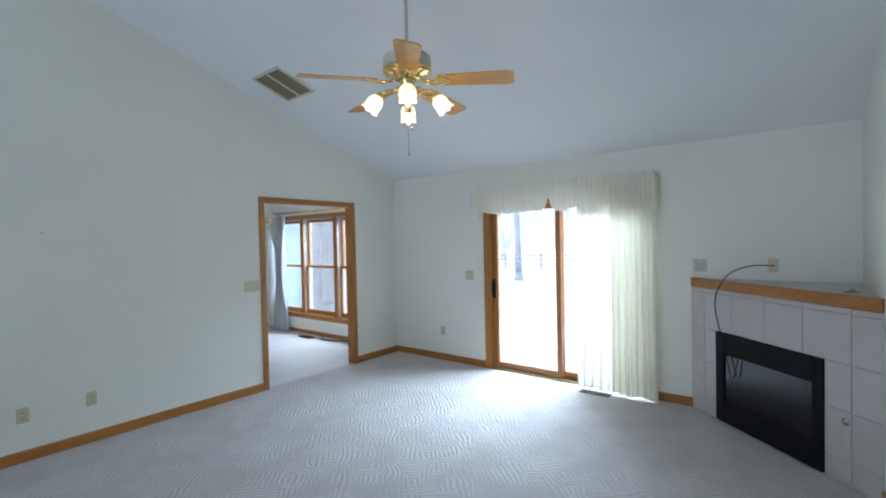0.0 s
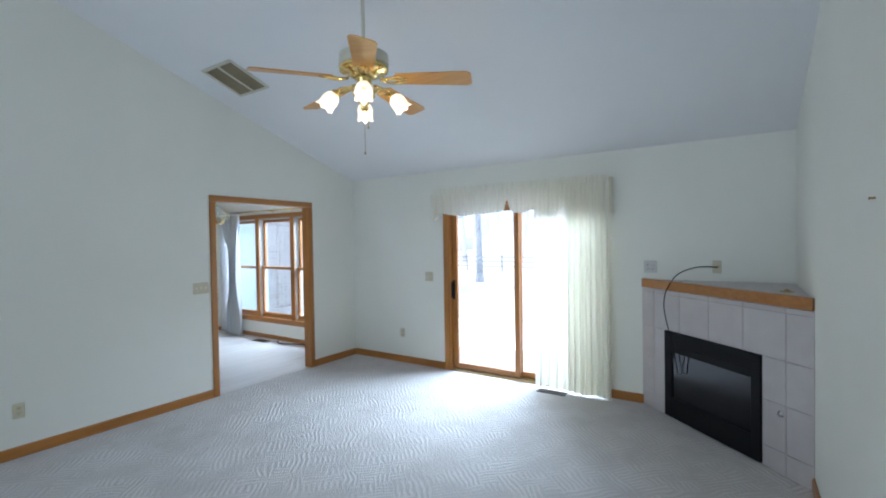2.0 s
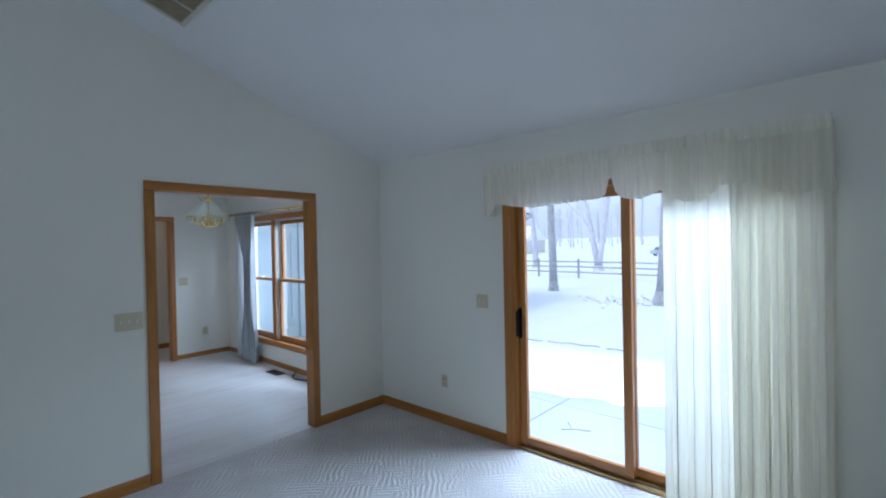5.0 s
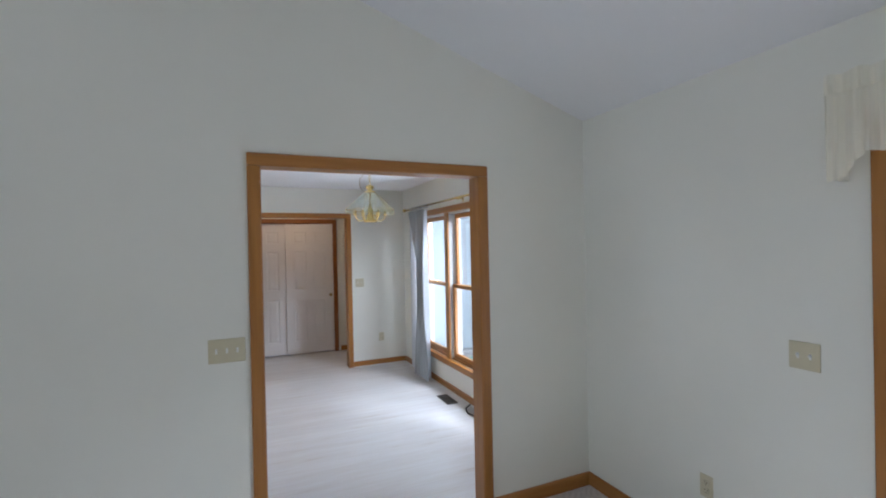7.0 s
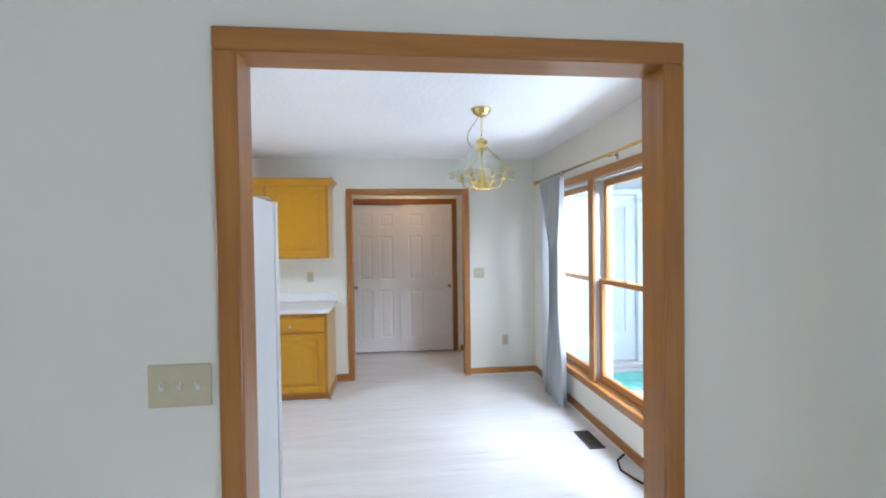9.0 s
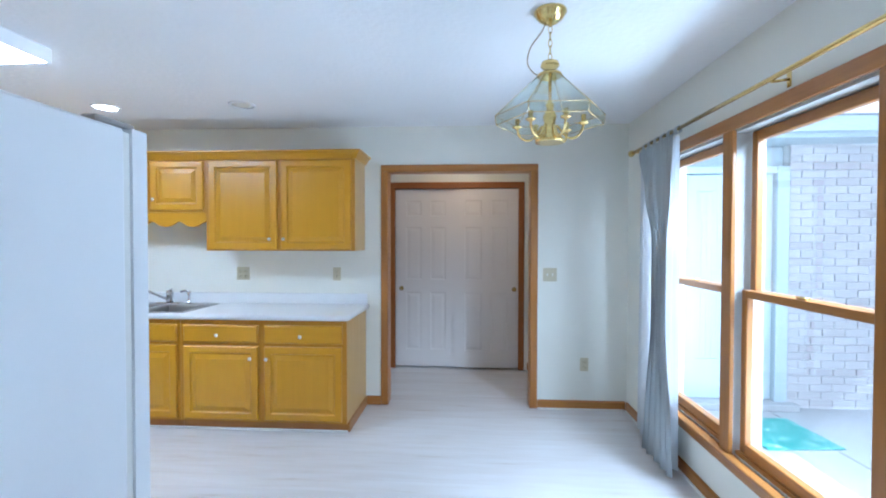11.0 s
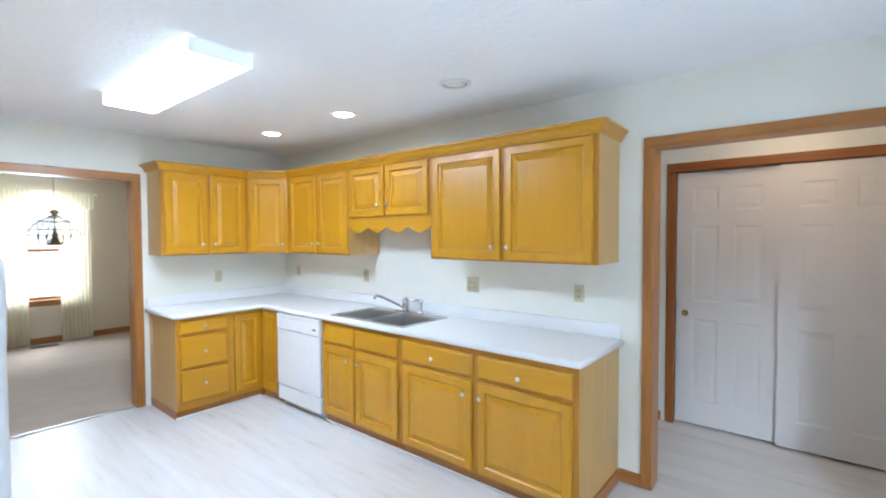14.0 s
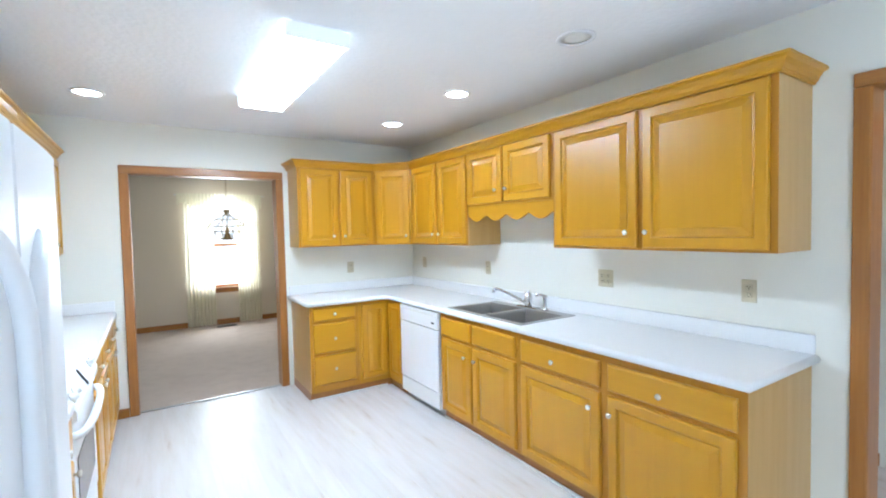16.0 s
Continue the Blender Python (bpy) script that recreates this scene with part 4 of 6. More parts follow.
for a, b, c, e in ((BX0, BX0 + 0.085, 0.012, BZ), (BX1 - 0.07, BX1, 0.012, BZ), (BX0 + 0.085, BX1 - 0.07, BZ - 0.175, BZ), (BX0 + 0.085, BX1 - 0.07, 0.012, 0.19)):
    q = bmesh.new()
    box(q, a, b, c, e, -0.01, 0.02, fp, 0.003)
    bar = part("surround_bar", q, BLACK, t, "black metal surround")
    if a == BX0 + 0.085 and e == BZ:
        sur = bar
for k in range(4):
    q = bmesh.new()
    box(q, BX0 + 0.03, BX1 - 0.03, BZ - 0.055 - 0.022 * k, BZ - 0.049 - 0.022 * k, 0.0195, 0.0235, fp)
    part("louver", q, BLACK, sur)
q = bmesh.new()
box(q, BX0 + 0.083, BX1 - 0.068, 0.188, BZ - 0.173, -0.012, 0.006, fp)
part("glass_front", q, BLACKGLASS, t, "dark reflecting glass")
q = bmesh.new()
lathe(q, [(0.024, 0.0), (0.024, 0.004), (0.013, 0.006), (0.013, 0.012), (0.006, 0.013), (0.006, 0.022)], fp @ Matrix.Translation((1.382, 0.405, 0.002)), 16)
part("gas_valve", q, CHROME, t, "round chrome gas key plate")
q = bmesh.new()
lathe(q, [(0.045, 0.0), (0.042, 0.006), (0.02, 0.008), (0.01, 0.02)], Matrix.Translation((0.36, 3.85, 1.199)), 16)
solid("brass_escutcheon", q, ABRASS, "small metal plate lying on the mantel", "cover plate")
q = bmesh.new()
p0 = Vector((-0.085, YN - 0.02, 1.325))
pts = [p0, p0 + Vector((-0.01, -0.06, 0.0))]
tgt = fp @ Vector((0.39, 0.76, 0.03))
ctrl = [Vector((-0.085, 4.50, 1.325)), Vector((-0.22, 4.42, 1.33)), Vector((-0.37, 4.33, 1.27)), Vector((-0.455, 4.27, 1.13)), Vector((-0.475, 4.26, 1.0)), Vector((-0.46, 4.26, 0.88)), tgt,
        fp @ Vector((0.43, 0.66, 0.032)), fp @ Vector((0.47, 0.50, 0.030)), fp @ Vector((0.50, 0.425, 0.034)), fp @ Vector((0.535, 0.44, 0.034)), fp @ Vector((0.55, 0.52, 0.03)), fp @ Vector((0.57, 0.60, 0.026))]


def smooth_path(c, n=6):
    res = []
    for i in range(len(c) - 1):
        a, b, d, e = c[max(i - 1, 0)], c[i], c[i + 1], c[min(i + 2, len(c) - 1)]
        for k in range(n):
            s = k / n
            res.append(0.5 * ((2 * b) + (d - a) * s + (2 * a - 5 * b + 4 * d - e) * s * s + (3 * b - a - 3 * d + e) * s ** 3))
    res.append(c[-1])
    return res


tube(q, [p0] + smooth_path(ctrl), 0.0042, 7)
solid("coax_cable", q, BLACK, "black cable looping from the wall plate over the mantel", "cable")

# ---- ceiling fan ----
FC = Vector((-1.82, 1.945, 0))
t = thing("ceiling_fan", (FC.x, FC.y, 3.335), "five-blade oak ceiling fan with four lit tulip lamps", "ceiling fan")
F0 = Matrix.Translation(FC)
q = bmesh.new()
lathe(q, [(0.07, 3.36), (0.07, 3.30), (0.05, 3.26), (0.02, 3.245)], F0, 20)
part("canopy", q, CREAM, t)
q = bmesh.new()
lathe(q, [(0.011, 3.26), (0.011, 2.735)], F0, 12)
part("downrod", q, CREAM, t)
q = bmesh.new()
lathe(q, [(0.03, 2.755), (0.05, 2.742), (0.135, 2.735), (0.148, 2.725), (0.15, 2.665), (0.142, 2.655)], F0, 36)
part("motor_housing", q, CREAM, t, "cream motor housing")
q = bmesh.new()
lathe(q, [(0.142, 2.656), (0.15, 2.648), (0.146, 2.632), (0.11, 2.618), (0.085, 2.612), (0.085, 2.60), (0.06, 2.59)], F0, 36)
for k in range(14):
    a = 2 * math.pi * k / 14
    lathe(q, [(0.004, -0.006), (0.012, 0), (0.004, 0.006)], F0 @ Matrix.Translation((0.132 * math.cos(a), 0.132 * math.sin(a), 2.628)), 8)
part("brass_ring", q, BRASS, t, "pierced brass ring")
for k in range(5):
    am = F0 @ Matrix.Rotation(radians(24.5 + 72 * k), 4, "Z") @ Matrix.Translation((0, 0, 2.585)) @ Matrix.Rotation(radians(3.5), 4, "Y") @ Matrix.Rotation(radians(-12), 4, "X")
    q = bmesh.new()
    r0, r1, w0, w1 = 0.205, 0.655, 0.056, 0.072
    outl = [(r0, -w0), (r1 - 0.03, -w1), (r1 - 0.008, -w1 + 0.012), (r1, -w1 + 0.03), (r1, w1 - 0.03), (r1 - 0.008, w1 - 0.012), (r1 - 0.03, w1), (r0, w0), (r0 - 0.012, 0.03), (r0 - 0.012, -0.03)]
    prism(q, outl, -0.003, 0.003, am)
    b = part("blade", q, PEN_LIT, t)
    q = bmesh.new()
    for s in (-1, 1):
        tube(q, [(0.10, 0.0, -0.004), (0.14, 0.022 * s, -0.012), (0.18, 0.03 * s, -0.010), (0.225, 0.032 * s, -0.005), (0.26, 0.012 * s, -0.005)], 0.007, 8, am)
    tube(q, [(0.12, 0.0, -0.006), (0.27, 0.0, -0.006)], 0.006, 8, am)
    for u, s in ((0.225, 0.032), (0.225, -0.032), (0.265, 0.0)):
        lathe(q, [(0.009, -0.010), (0.009, -0.003)], am @ Matrix.Translation((u, s, 0)), 10)
    part("blade_iron", q, BRASS, b, "brass blade iron")
q = bmesh.new()
lathe(q, [(0.06, 2.592), (0.045, 2.575), (0.045, 2.53), (0.062, 2.515), (0.066, 2.48), (0.05, 2.455), (0.028, 2.44), (0.02, 2.42), (0.026, 2.405), (0.012, 2.39), (0.006, 2.378)], F0, 24)
part("light_fitter", q, BRASS, t, "brass light fitter")
for k in range(4):
    a = radians(-48 + 90 * k)
    d = Vector((math.cos(a), math.sin(a), 0))
    q = bmesh.new()
    path = [FC + d * r + Vector((0, 0, z)) for r, z in ((0.055, 2.50), (0.095, 2.527), (0.14, 2.525), (0.165, 2.502))]
    tube(q, smooth_path(path, 4), 0.007, 8)
    arm = part("lamp_arm", q, BRASS, t)
    sm = Matrix.Translation(path[-1]) @ d.to_track_quat("X", "Z").to_matrix().to_4x4() @ Matrix.Rotation(radians(180 - 38), 4, "Y")
    q = bmesh.new()
    lathe(q, [(0.010, -0.01), (0.024, 0.0), (0.026, 0.022), (0.02, 0.026)], sm, 16)
    part("socket_cup", q, BRASS, arm)
    q = bmesh.new()
    n = 24
    ringsv = []
    for r, z, fl in ((0.026, 0.018, 0), (0.042, 0.034, 0), (0.050, 0.060, 0), (0.049, 0.084, 0.03), (0.047, 0.104, 0.09), (0.052, 0.120, 0.18)):
        ringsv.append([q.verts.new(sm @ Vector((r * (1 + fl * math.cos(6 * 2 * math.pi * i / n)) * math.cos(2 * math.pi * i / n), r * (1 + fl * math.cos(6 * 2 * math.pi * i / n)) * math.sin(2 * math.pi * i / n), z + fl * 0.03 * math.cos(6 * 2 * math.pi * i / n)))) for i in range(n)])
    for ra, rb in zip(ringsv, ringsv[1:]):
        for i in range(n):
            q.faces.new((ra[i], ra[(i + 1) % n], rb[(i + 1) % n], rb[i])).smooth = True
    part("tulip_shade", q, BULB, arm, "lit frosted tulip glass shade")
for dx, z1 in ((0.0, 2.15), (0.03, 2.30)):
    q = bmesh.new()
    tube(q, [(FC.x + dx, FC.y, 2.41), (FC.x + dx, FC.y, z1)], 0.0016, 6)
    lathe(q, [(0.001, 0.0), (0.005, -0.006), (0.006, -0.016), (0.002, -0.022)], Matrix.Translation((FC.x + dx, FC.y, z1)), 8)
    part("pull_chain", q, ABRASS, t)


# ---- kitchen cabinets ----
DOOR_STEPS = [(0.0, 0.0), (0.0, 0.013), (0.003, 0.018), (0.008, 0.021), (0.050, 0.021), (0.054, 0.017), (0.057, 0.009), (0.066, 0.0075), (0.096, 0.018), (0.099, 0.0195)]
DRAWER_STEPS = [(0.0, 0.0), (0.0, 0.012), (0.004, 0.017), (0.012, 0.021)]


def knob(parent, m, u, v):
    q = bmesh.new()
    lathe(q, [(0.005, 0.0), (0.005, 0.010), (0.012, 0.014), (0.015, 0.020), (0.012, 0.026), (0.003, 0.028)], m @ Matrix.Translation((u, v, 0.020)), 14)
    part("knob", q, KNOB, parent, "pearl-white round knob")


def cabinet(name, m, u0, u1, v0, v1, depth, fronts, label, group, side_mats=None, mats=(HONEY, HONEY_H), toe=False, body_top=None):
    """A face-frame cabinet: body, overlay doors and drawers. fronts: (kind, u0, u1, v0, v1, knob u, knob v)."""
    t = thing(name, m @ Vector(((u0 + u1) / 2, v0 if not toe else 0.0, -depth / 2)), label, "cabinet", group)
    q = bmesh.new()
    box(q, u0 + 0.0008, u1 - 0.0008, v0, body_top or v1, -depth, 0.0, m, 0.002)
    part("body", q, side_mats or HONEY_SIDE, t)
    q = bmesh.new()
    box(q, u0 + 0.001, u1 - 0.001, v0, v1, 0.0005, 0.003, m)
    part("face_frame", q, HONEY_SHADED, t)
    if toe:
        q = bmesh.new()
        box(q, u0 + 0.0008, u1 - 0.0008, -0.005, v0, -depth, -0.03, m)
        part("toe_kick", q, OAK_Y, t, "brown toe kick")
    fm = m @ Matrix.Translation((0, 0, 0.003))
    for kind, a, b, c, d, ku, kv in fronts:
        q = bmesh.new()
        rings_panel(q, a, b, c, d, DOOR_STEPS if kind == "door" else DRAWER_STEPS, fm)
        p = part(kind, q, mats[0] if kind == "door" else mats[1], t)
        if ku is not None:
            knob(p, fm, ku, kv)
    return t


hw = facing(-7.905, 0, 0, 0)     # fronts of the wall units on the far wall
U = 1.362
UT = 2.105
UD = -XH - 7.905 - 0.002
grp = "kitchen wall cabinets"
cabinet("wall_cabinet", hw, 1.062, 2.298, U, UT, UD, [("door", 1.092, 1.663, 1.375, 2.093, 1.606, 1.457), ("door", 1.694, 2.268, 1.375, 2.093, 1.722, 1.457)], "large two-door honey maple wall cabinet at the end of the run", grp)
cabinet("wall_cabinet", hw, 0.131, 1.061, 1.675, UT, UD, [("door", 0.149, 0.576, 1.69, 2.093, 0.515, 1.781), ("door", 0.598, 1.045, 1.69, 2.093, 0.632, 1.781)], "short two-door honey maple wall cabinet over the sink", grp)
cabinet("wall_cabinet", hw, -0.815, 0.130, U, UT, UD, [("door", -0.765, -0.343, 1.375, 2.093, -0.372, 1.46), ("door", -0.298, 0.122, 1.375, 2.093, -0.272, 1.46)], "two-door honey maple wall cabinet", grp)
# scalloped board under the short cabinet
q = bmesh.new()
poly = [(0.132, 1.674)]
n = 72
for k in range(n + 1):
    s = k / n
    poly.append((0.132 + s * 0.928, 1.599 - 0.044 * abs(math.sin(math.pi * s * 4)) ** 1.3))
poly.append((1.060, 1.674))
prism(q, poly, -0.018, 0.0, hw)
solid("scalloped_valance_board", q, HONEY_H, "scalloped honey maple valance board above the sink", "valance board")
# corner unit with a diagonal door
cx0, cy0 = -7.64, YD + 0.33
cx1, cy1 = -7.905, -0.817
t = thing("corner_wall_cabinet", (-7.95, -1.1, U), "diagonal corner wall cabinet in honey maple", "cabinet", grp)
q = bmesh.new()
prism(q, [(cx0, cy0), (cx1, cy1), (XH + 0.002, cy1), (XH + 0.002, YD + 0.002), (cx0, YD + 0.002)], U, UT)
part("body", q, HONEY, t)
dv = Vector((cx1 - cx0, cy1 - cy0, 0))
dl = dv.length
du = dv.normalized()
dm2 = Matrix(((du.x, 0, abs(du.y), cx0), (du.y, 0, abs(du.x), cy0), (0, 1, 0, 0), (0, 0, 0, 1)))
q = bmesh.new()
rings_panel(q, 0.022, dl - 0.022, 1.375, 2.093, DOOR_STEPS, dm2)
p = part("door", q, HONEY, t)
knob(p, dm2, dl - 0.05, 1.45)
dl_f = facing(0, YD + 0.33, 0, 90)
cabinet("wall_cabinet", dl_f, 6.87, 7.638, U, UT, 0.328, [("door", 6.896, 7.252, 1.375, 2.093, 7.195, 1.46), ("door", 7.274, 7.605, 1.375, 2.093, 7.305, 1.46)], "two-door honey maple wall cabinet beside the dining opening", grp, None, (HONEY, HONEY_X))


def crown(bm, path, z):
    """Crown moulding along a plan path (outside to the right of travel)."""
    prof = [(0.0, -0.004), (0.010, -0.004), (0.012, 0.006), (0.018, 0.010), (0.024, 0.026), (0.038, 0.044), (0.048, 0.049), (0.055, 0.052), (0.055, 0.064), (0.0, 0.064)]
    pts = [Vector((x, y, 0)) for x, y in path]
    ringsp = []
    for i, p in enumerate(pts):
        d0 = (pts[i] - pts[i - 1]).normalized() if i else None
        d1 = (pts[i + 1] - pts[i]).normalized() if i < len(pts) - 1 else None
        n0 = Vector((d0.y, -d0.x, 0)) if d0 else None
        n1 = Vector((d1.y, -d1.x, 0)) if d1 else None
        if n0 and n1:
            nn = (n0 + n1).normalized()
            nn /= max(0.3, nn.dot(n0))
        else:
            nn = n0 or n1
        ringsp.append([bm.verts.new(p + nn * o + Vector((0, 0, z + h))) for o, h in prof])
    for a, b in zip(ringsp, ringsp[1:]):
        for k in range(len(prof)):
            j = (k + 1) % len(prof)
            bm.faces.new((a[k], a[j], b[j], b[k]))
    bm.faces.new(ringsp[0])
    bm.faces.new(ringsp[-1][::-1])


q = bmesh.new()
crown(q, [(XH + 0.002, 2.299), (-7.902, 2.299), (-7.902, -0.817), (-7.64, cy0 + 0.003), (-6.869, cy0 + 0.003), (-6.869, YD + 0.002)][::-1], UT)
if max(v.co.x for v in q.verts if v.co.y > 1) < -7.88:
    q.free()
    q = bmesh.new()
    crown(q, [(XH + 0.002, 2.299), (-7.902, 2.299), (-7.902, -0.817), (-7.64, cy0 + 0.003), (-6.869, cy0 + 0.003), (-6.869, YD + 0.002)], UT)
solid("crown_moulding", q, HONEY_H, "honey maple crown moulding on the wall cabinets", "crown moulding")

# base units on the far wall
hb = facing(-7.633, 0, 0, 0)
BD = -XH - 7.633 - 0.002
B0, B1 = 0.070, 0.846
grp = "kitchen base cabinets"
cabinet("base_cabinet", hb, 1.018, 2.305, B0, B1, BD, [
    ("drawer", 1.047, 1.628, 0.672, 0.808, 1.318, 0.732), ("drawer", 1.677, 2.272, 0.672, 0.808, 1.96, 0.728),
    ("door", 1.047, 1.628, 0.088, 0.647, 1.575, 0.558), ("door", 1.677, 2.268, 0.088, 0.647, 1.70, 0.556)], "two-door base cabinet with drawers at the counter's end", grp, toe=True)
cabinet("base_cabinet", hb, 0.112, 1.017, B0, B1, BD, [
    ("drawer", 0.138, 0.518, 0.674, 0.814, None, None), ("drawer", 0.547, 0.990, 0.674, 0.810, None, None),
    ("door", 0.138, 0.520, 0.090, 0.650, 0.462, 0.562), ("door", 0.547, 0.990, 0.090, 0.650, 0.584, 0.562)], "sink base cabinet with two doors and false drawers", grp, toe=True, body_top=0.70)
bl_f = facing(0, -0.838, 0, 90)
BDL = -0.838 - YD - 0.002
cabinet("base_cabinet", bl_f, 6.865, 7.32, B0, B1, BDL, [
    ("drawer", 6.894, 7.287, 0.710, 0.824, 7.085, 0.765), ("drawer", 6.894, 7.287, 0.420, 0.682, 7.085, 0.545), ("drawer", 6.894, 7.287, 0.135, 0.397, 7.085, 0.272)],
    "three-drawer base cabinet beside the dining opening", grp, None, (HONEY, HONEY_X), True)
t = thing("corner_base_cabinet", (-7.9, -1.0, 0), "corner base cabinet with a folding door", "cabinet", grp)
q = bmesh.new()
prism(q, [(-7.321, YD + 0.002), (-7.321, -0.838), (-7.633, -0.838), (-7.633, -0.536), (XH + 0.002, -0.536), (XH + 0.002, YD + 0.002)], B0, B1)
part("body", q, HONEY, t)
q = bmesh.new()
prism(q, [(-7.321, YD + 0.01), (-7.321, -0.868), (-7.663, -0.868), (-7.663, -0.536), (XH + 0.01, -0.536), (XH + 0.01, YD + 0.01)], -0.005, B0)
part("toe_kick", q, OAK_X, t, "brown toe kick")
q = bmesh.new()
rings_panel(q, 7.352, 7.605, 0.115, 0.818, DOOR_STEPS, bl_f)
part("door", q, HONEY, t)
q = bmesh.new()
rings_panel(q, -0.806, -0.556, 0.115, 0.818, [(0.0, 0.0), (0.0, 0.016), (0.004, 0.020), (0.036, 0.020), (0.042, 0.013), (0.048, 0.012), (0.066, 0.019)], hb)
part("door", q, HONEY, t)
for a, b, mm, nm in ((0.112, 2.305, hb, "far"), (6.865, 7.62, bl_f, "dining")):
    q = bmesh.new()
    box(q, a, b, -0.004, 0.012, -0.03, -0.016, mm, 0.003)
    solid("trim_toe_bead", q, WHITEP, "white bead along the cabinet foot", "floor bead", kind="structure")
q = bmesh.new()
box(q, -8.24, -7.66, 2.3062, 2.316, -0.004, 0.07)
solid("trim_cabinet_end", q, OAK_X, "oak strip at the foot of the end panel", "trim", kind="structure")

# dishwasher
t = thing("dishwasher", (-7.9, -0.28, 0.0), "white built-in dishwasher under the worktop", "dishwasher")
q = bmesh.new()
box(q, -0.533, 0.109, 0.06, 0.842, -BD, -0.002, hb)
part("tub", q, WHITE, t)
q = bmesh.new()
box(q, -0.530, 0.106, 0.196, 0.697, 0.0, 0.032, hb, 0.006, 2)
part("door", q, WHITE, t)
q = bmesh.new()
box(q, -0.530, 0.106, 0.702, 0.840, 0.0, 0.036, hb, 0.008, 2)
pnl = part("control_panel", q, WHITE, t)
q = bmesh.new()
box(q, -0.48, 0.05, 0.800, 0.818, 0.030, 0.0385, hb, 0.003)
part("latch_grip", q, WHITEP, pnl)
q = bmesh.new()
box(q, 0.02, 0.06, 0.742, 0.756, 0.0362, 0.0372, hb)
part("badge", q, DARK, pnl)
q = bmesh.new()
box(q, -0.530, 0.106, 0.055, 0.186, -0.01, 0.026, hb, 0.005)
part("kick_plate", q, WHITE, t)
q = bmesh.new()
box(q, -0.530, 0.106, -0.004, 0.054, -0.06, -0.03, hb)
part("toe_plate", q, STEEL, t)

# worktop with a cut-out for the sink
SX0, SX1, SY0, SY1 = -8.128, -7.648, 0.205, 1.022
q = bmesh.new()
ct0, ct1 = 0.848, 0.888
CE, CL = -7.608, -0.795
for a, b, c, e in ((-6.845, CE, YD + 0.002, CL), (CE, SX1, CL, 2.318), (SX1, SX0, CL, SY0), (SX1, SX0, SY1, 2.318), (SX0, XH + 0.002, CL, 2.318), (CE, XH + 0.002, YD + 0.002, CL)):
    x0, x1 = sorted((a, b))
    box(q, x0, x1, c, e, ct0, ct1)
bmesh.ops.remove_doubles(q, verts=q.verts[:], dist=0.0005)
t = thing("worktop", (-7.9, 0.4, ct0), "white laminate worktop with upstand, set on the base cabinets", "worktop")
part("top", q, LAMINATE, t)
q = bmesh.new()
tube(q, [(-6.845, YD + 0.02, 0.868), (-6.845, CL, 0.868), (CE, CL, 0.868), (CE, 2.318, 0.868), (XH + 0.01, 2.318, 0.868)], 0.0205, 12)
part("rolled_edge", q, LAMINATE, t)
q = bmesh.new()
box(q, XH + 0.001, XH + 0.021, YD + 0.02, 2.318, ct1, 0.978, bevel=0.004)
part("upstand", q, LAMINATE, t)
q = bmesh.new()
box(q, XH + 0.021, -6.845, YD + 0.001, YD + 0.021, ct1, 0.978, bevel=0.004)
part("upstand", q, LAMINATE, t)

# sink and taps
t = thing("double_sink", ((SX0 + SX1) / 2, (SY0 + SY1) / 2, ct1), "stainless steel double-bowl sink set in the worktop", "sink")
q = bmesh.new()
R = 0.022
mid = (SY0 + SY1) / 2
bowls = [(SY0 + R, mid - 0.016), (mid + 0.016, SY1 - R)]
bx0, bx1 = SX0 + 0.075, SX1 - R
for a, b, c, e in ((SX0 - 0.008, bx0, SY0 - 0.008, SY1 + 0.008), (bx1, SX1 + 0.008, SY0 - 0.008, SY1 + 0.008), (bx0, bx1, SY0 - 0.008, bowls[0][0]), (bx0, bx1, bowls[0][1], bowls[1][0]), (bx0, bx1, bowls[1][1], SY1 + 0.008)):
    box(q, a, b, c, e, ct1 + 0.0005, ct1 + 0.006)
part("rim", q, STEEL, t)
for c, e in bowls:
    q = bmesh.new()
    lastr = None
    for ins, z in ((0.0, ct1 + 0.005), (0.004, ct1 - 0.01), (0.012, 0.756), (0.03, 0.738), (0.12, 0.734)):
        r = [q.verts.new(p) for p in ((bx0 + ins, c + ins, z), (bx1 - ins, c + ins, z), (bx1 - ins, e - ins, z), (bx0 + ins, e - ins, z))]
        if lastr:
            for k in range(4):
                q.faces.new((lastr[k], lastr[(k + 1) % 4], r[(k + 1) % 4], r[k]))
        lastr = r
    q.faces.new(lastr)
    bw = part("bowl", q, STEEL, t)
    q = bmesh.new()
    lathe(q, [(0.045, 0.0), (0.04, 0.003), (0.02, 0.002)], Matrix.Translation(((bx0 + bx1) / 2, (c + e) / 2, 0.7345)), 18)
    part("drain", q, CHROME, bw)
q = bmesh.new()
lathe(q, [(0.03, 0.0), (0.03, 0.02), (0.022, 0.06), (0.012, 0.062)], Matrix.Translation(((bx0 + bx1) / 2 - 0.05, bowls[0][1] - 0.12, 0.735)), 16)
solid("sink_strainer", q, STEEL, "steel strainer basket standing in the bowl", "strainer")
t = thing("faucet", (-8.11, 0.60, ct1 + 0.006), "chrome single-lever kitchen faucet on the sink rim", "faucet")
q = bmesh.new()
box(q, -8.135, -8.082, 0.49, 0.71, ct1 + 0.0062, ct1 + 0.016, bevel=0.005)
lathe(q, [(0.027, 0.0), (0.026, 0.04), (0.030, 0.055), (0.030, 0.088), (0.022, 0.104), (0.006, 0.108)], Matrix.Translation((-8.11, 0.60, ct1 + 0.015)), 20)
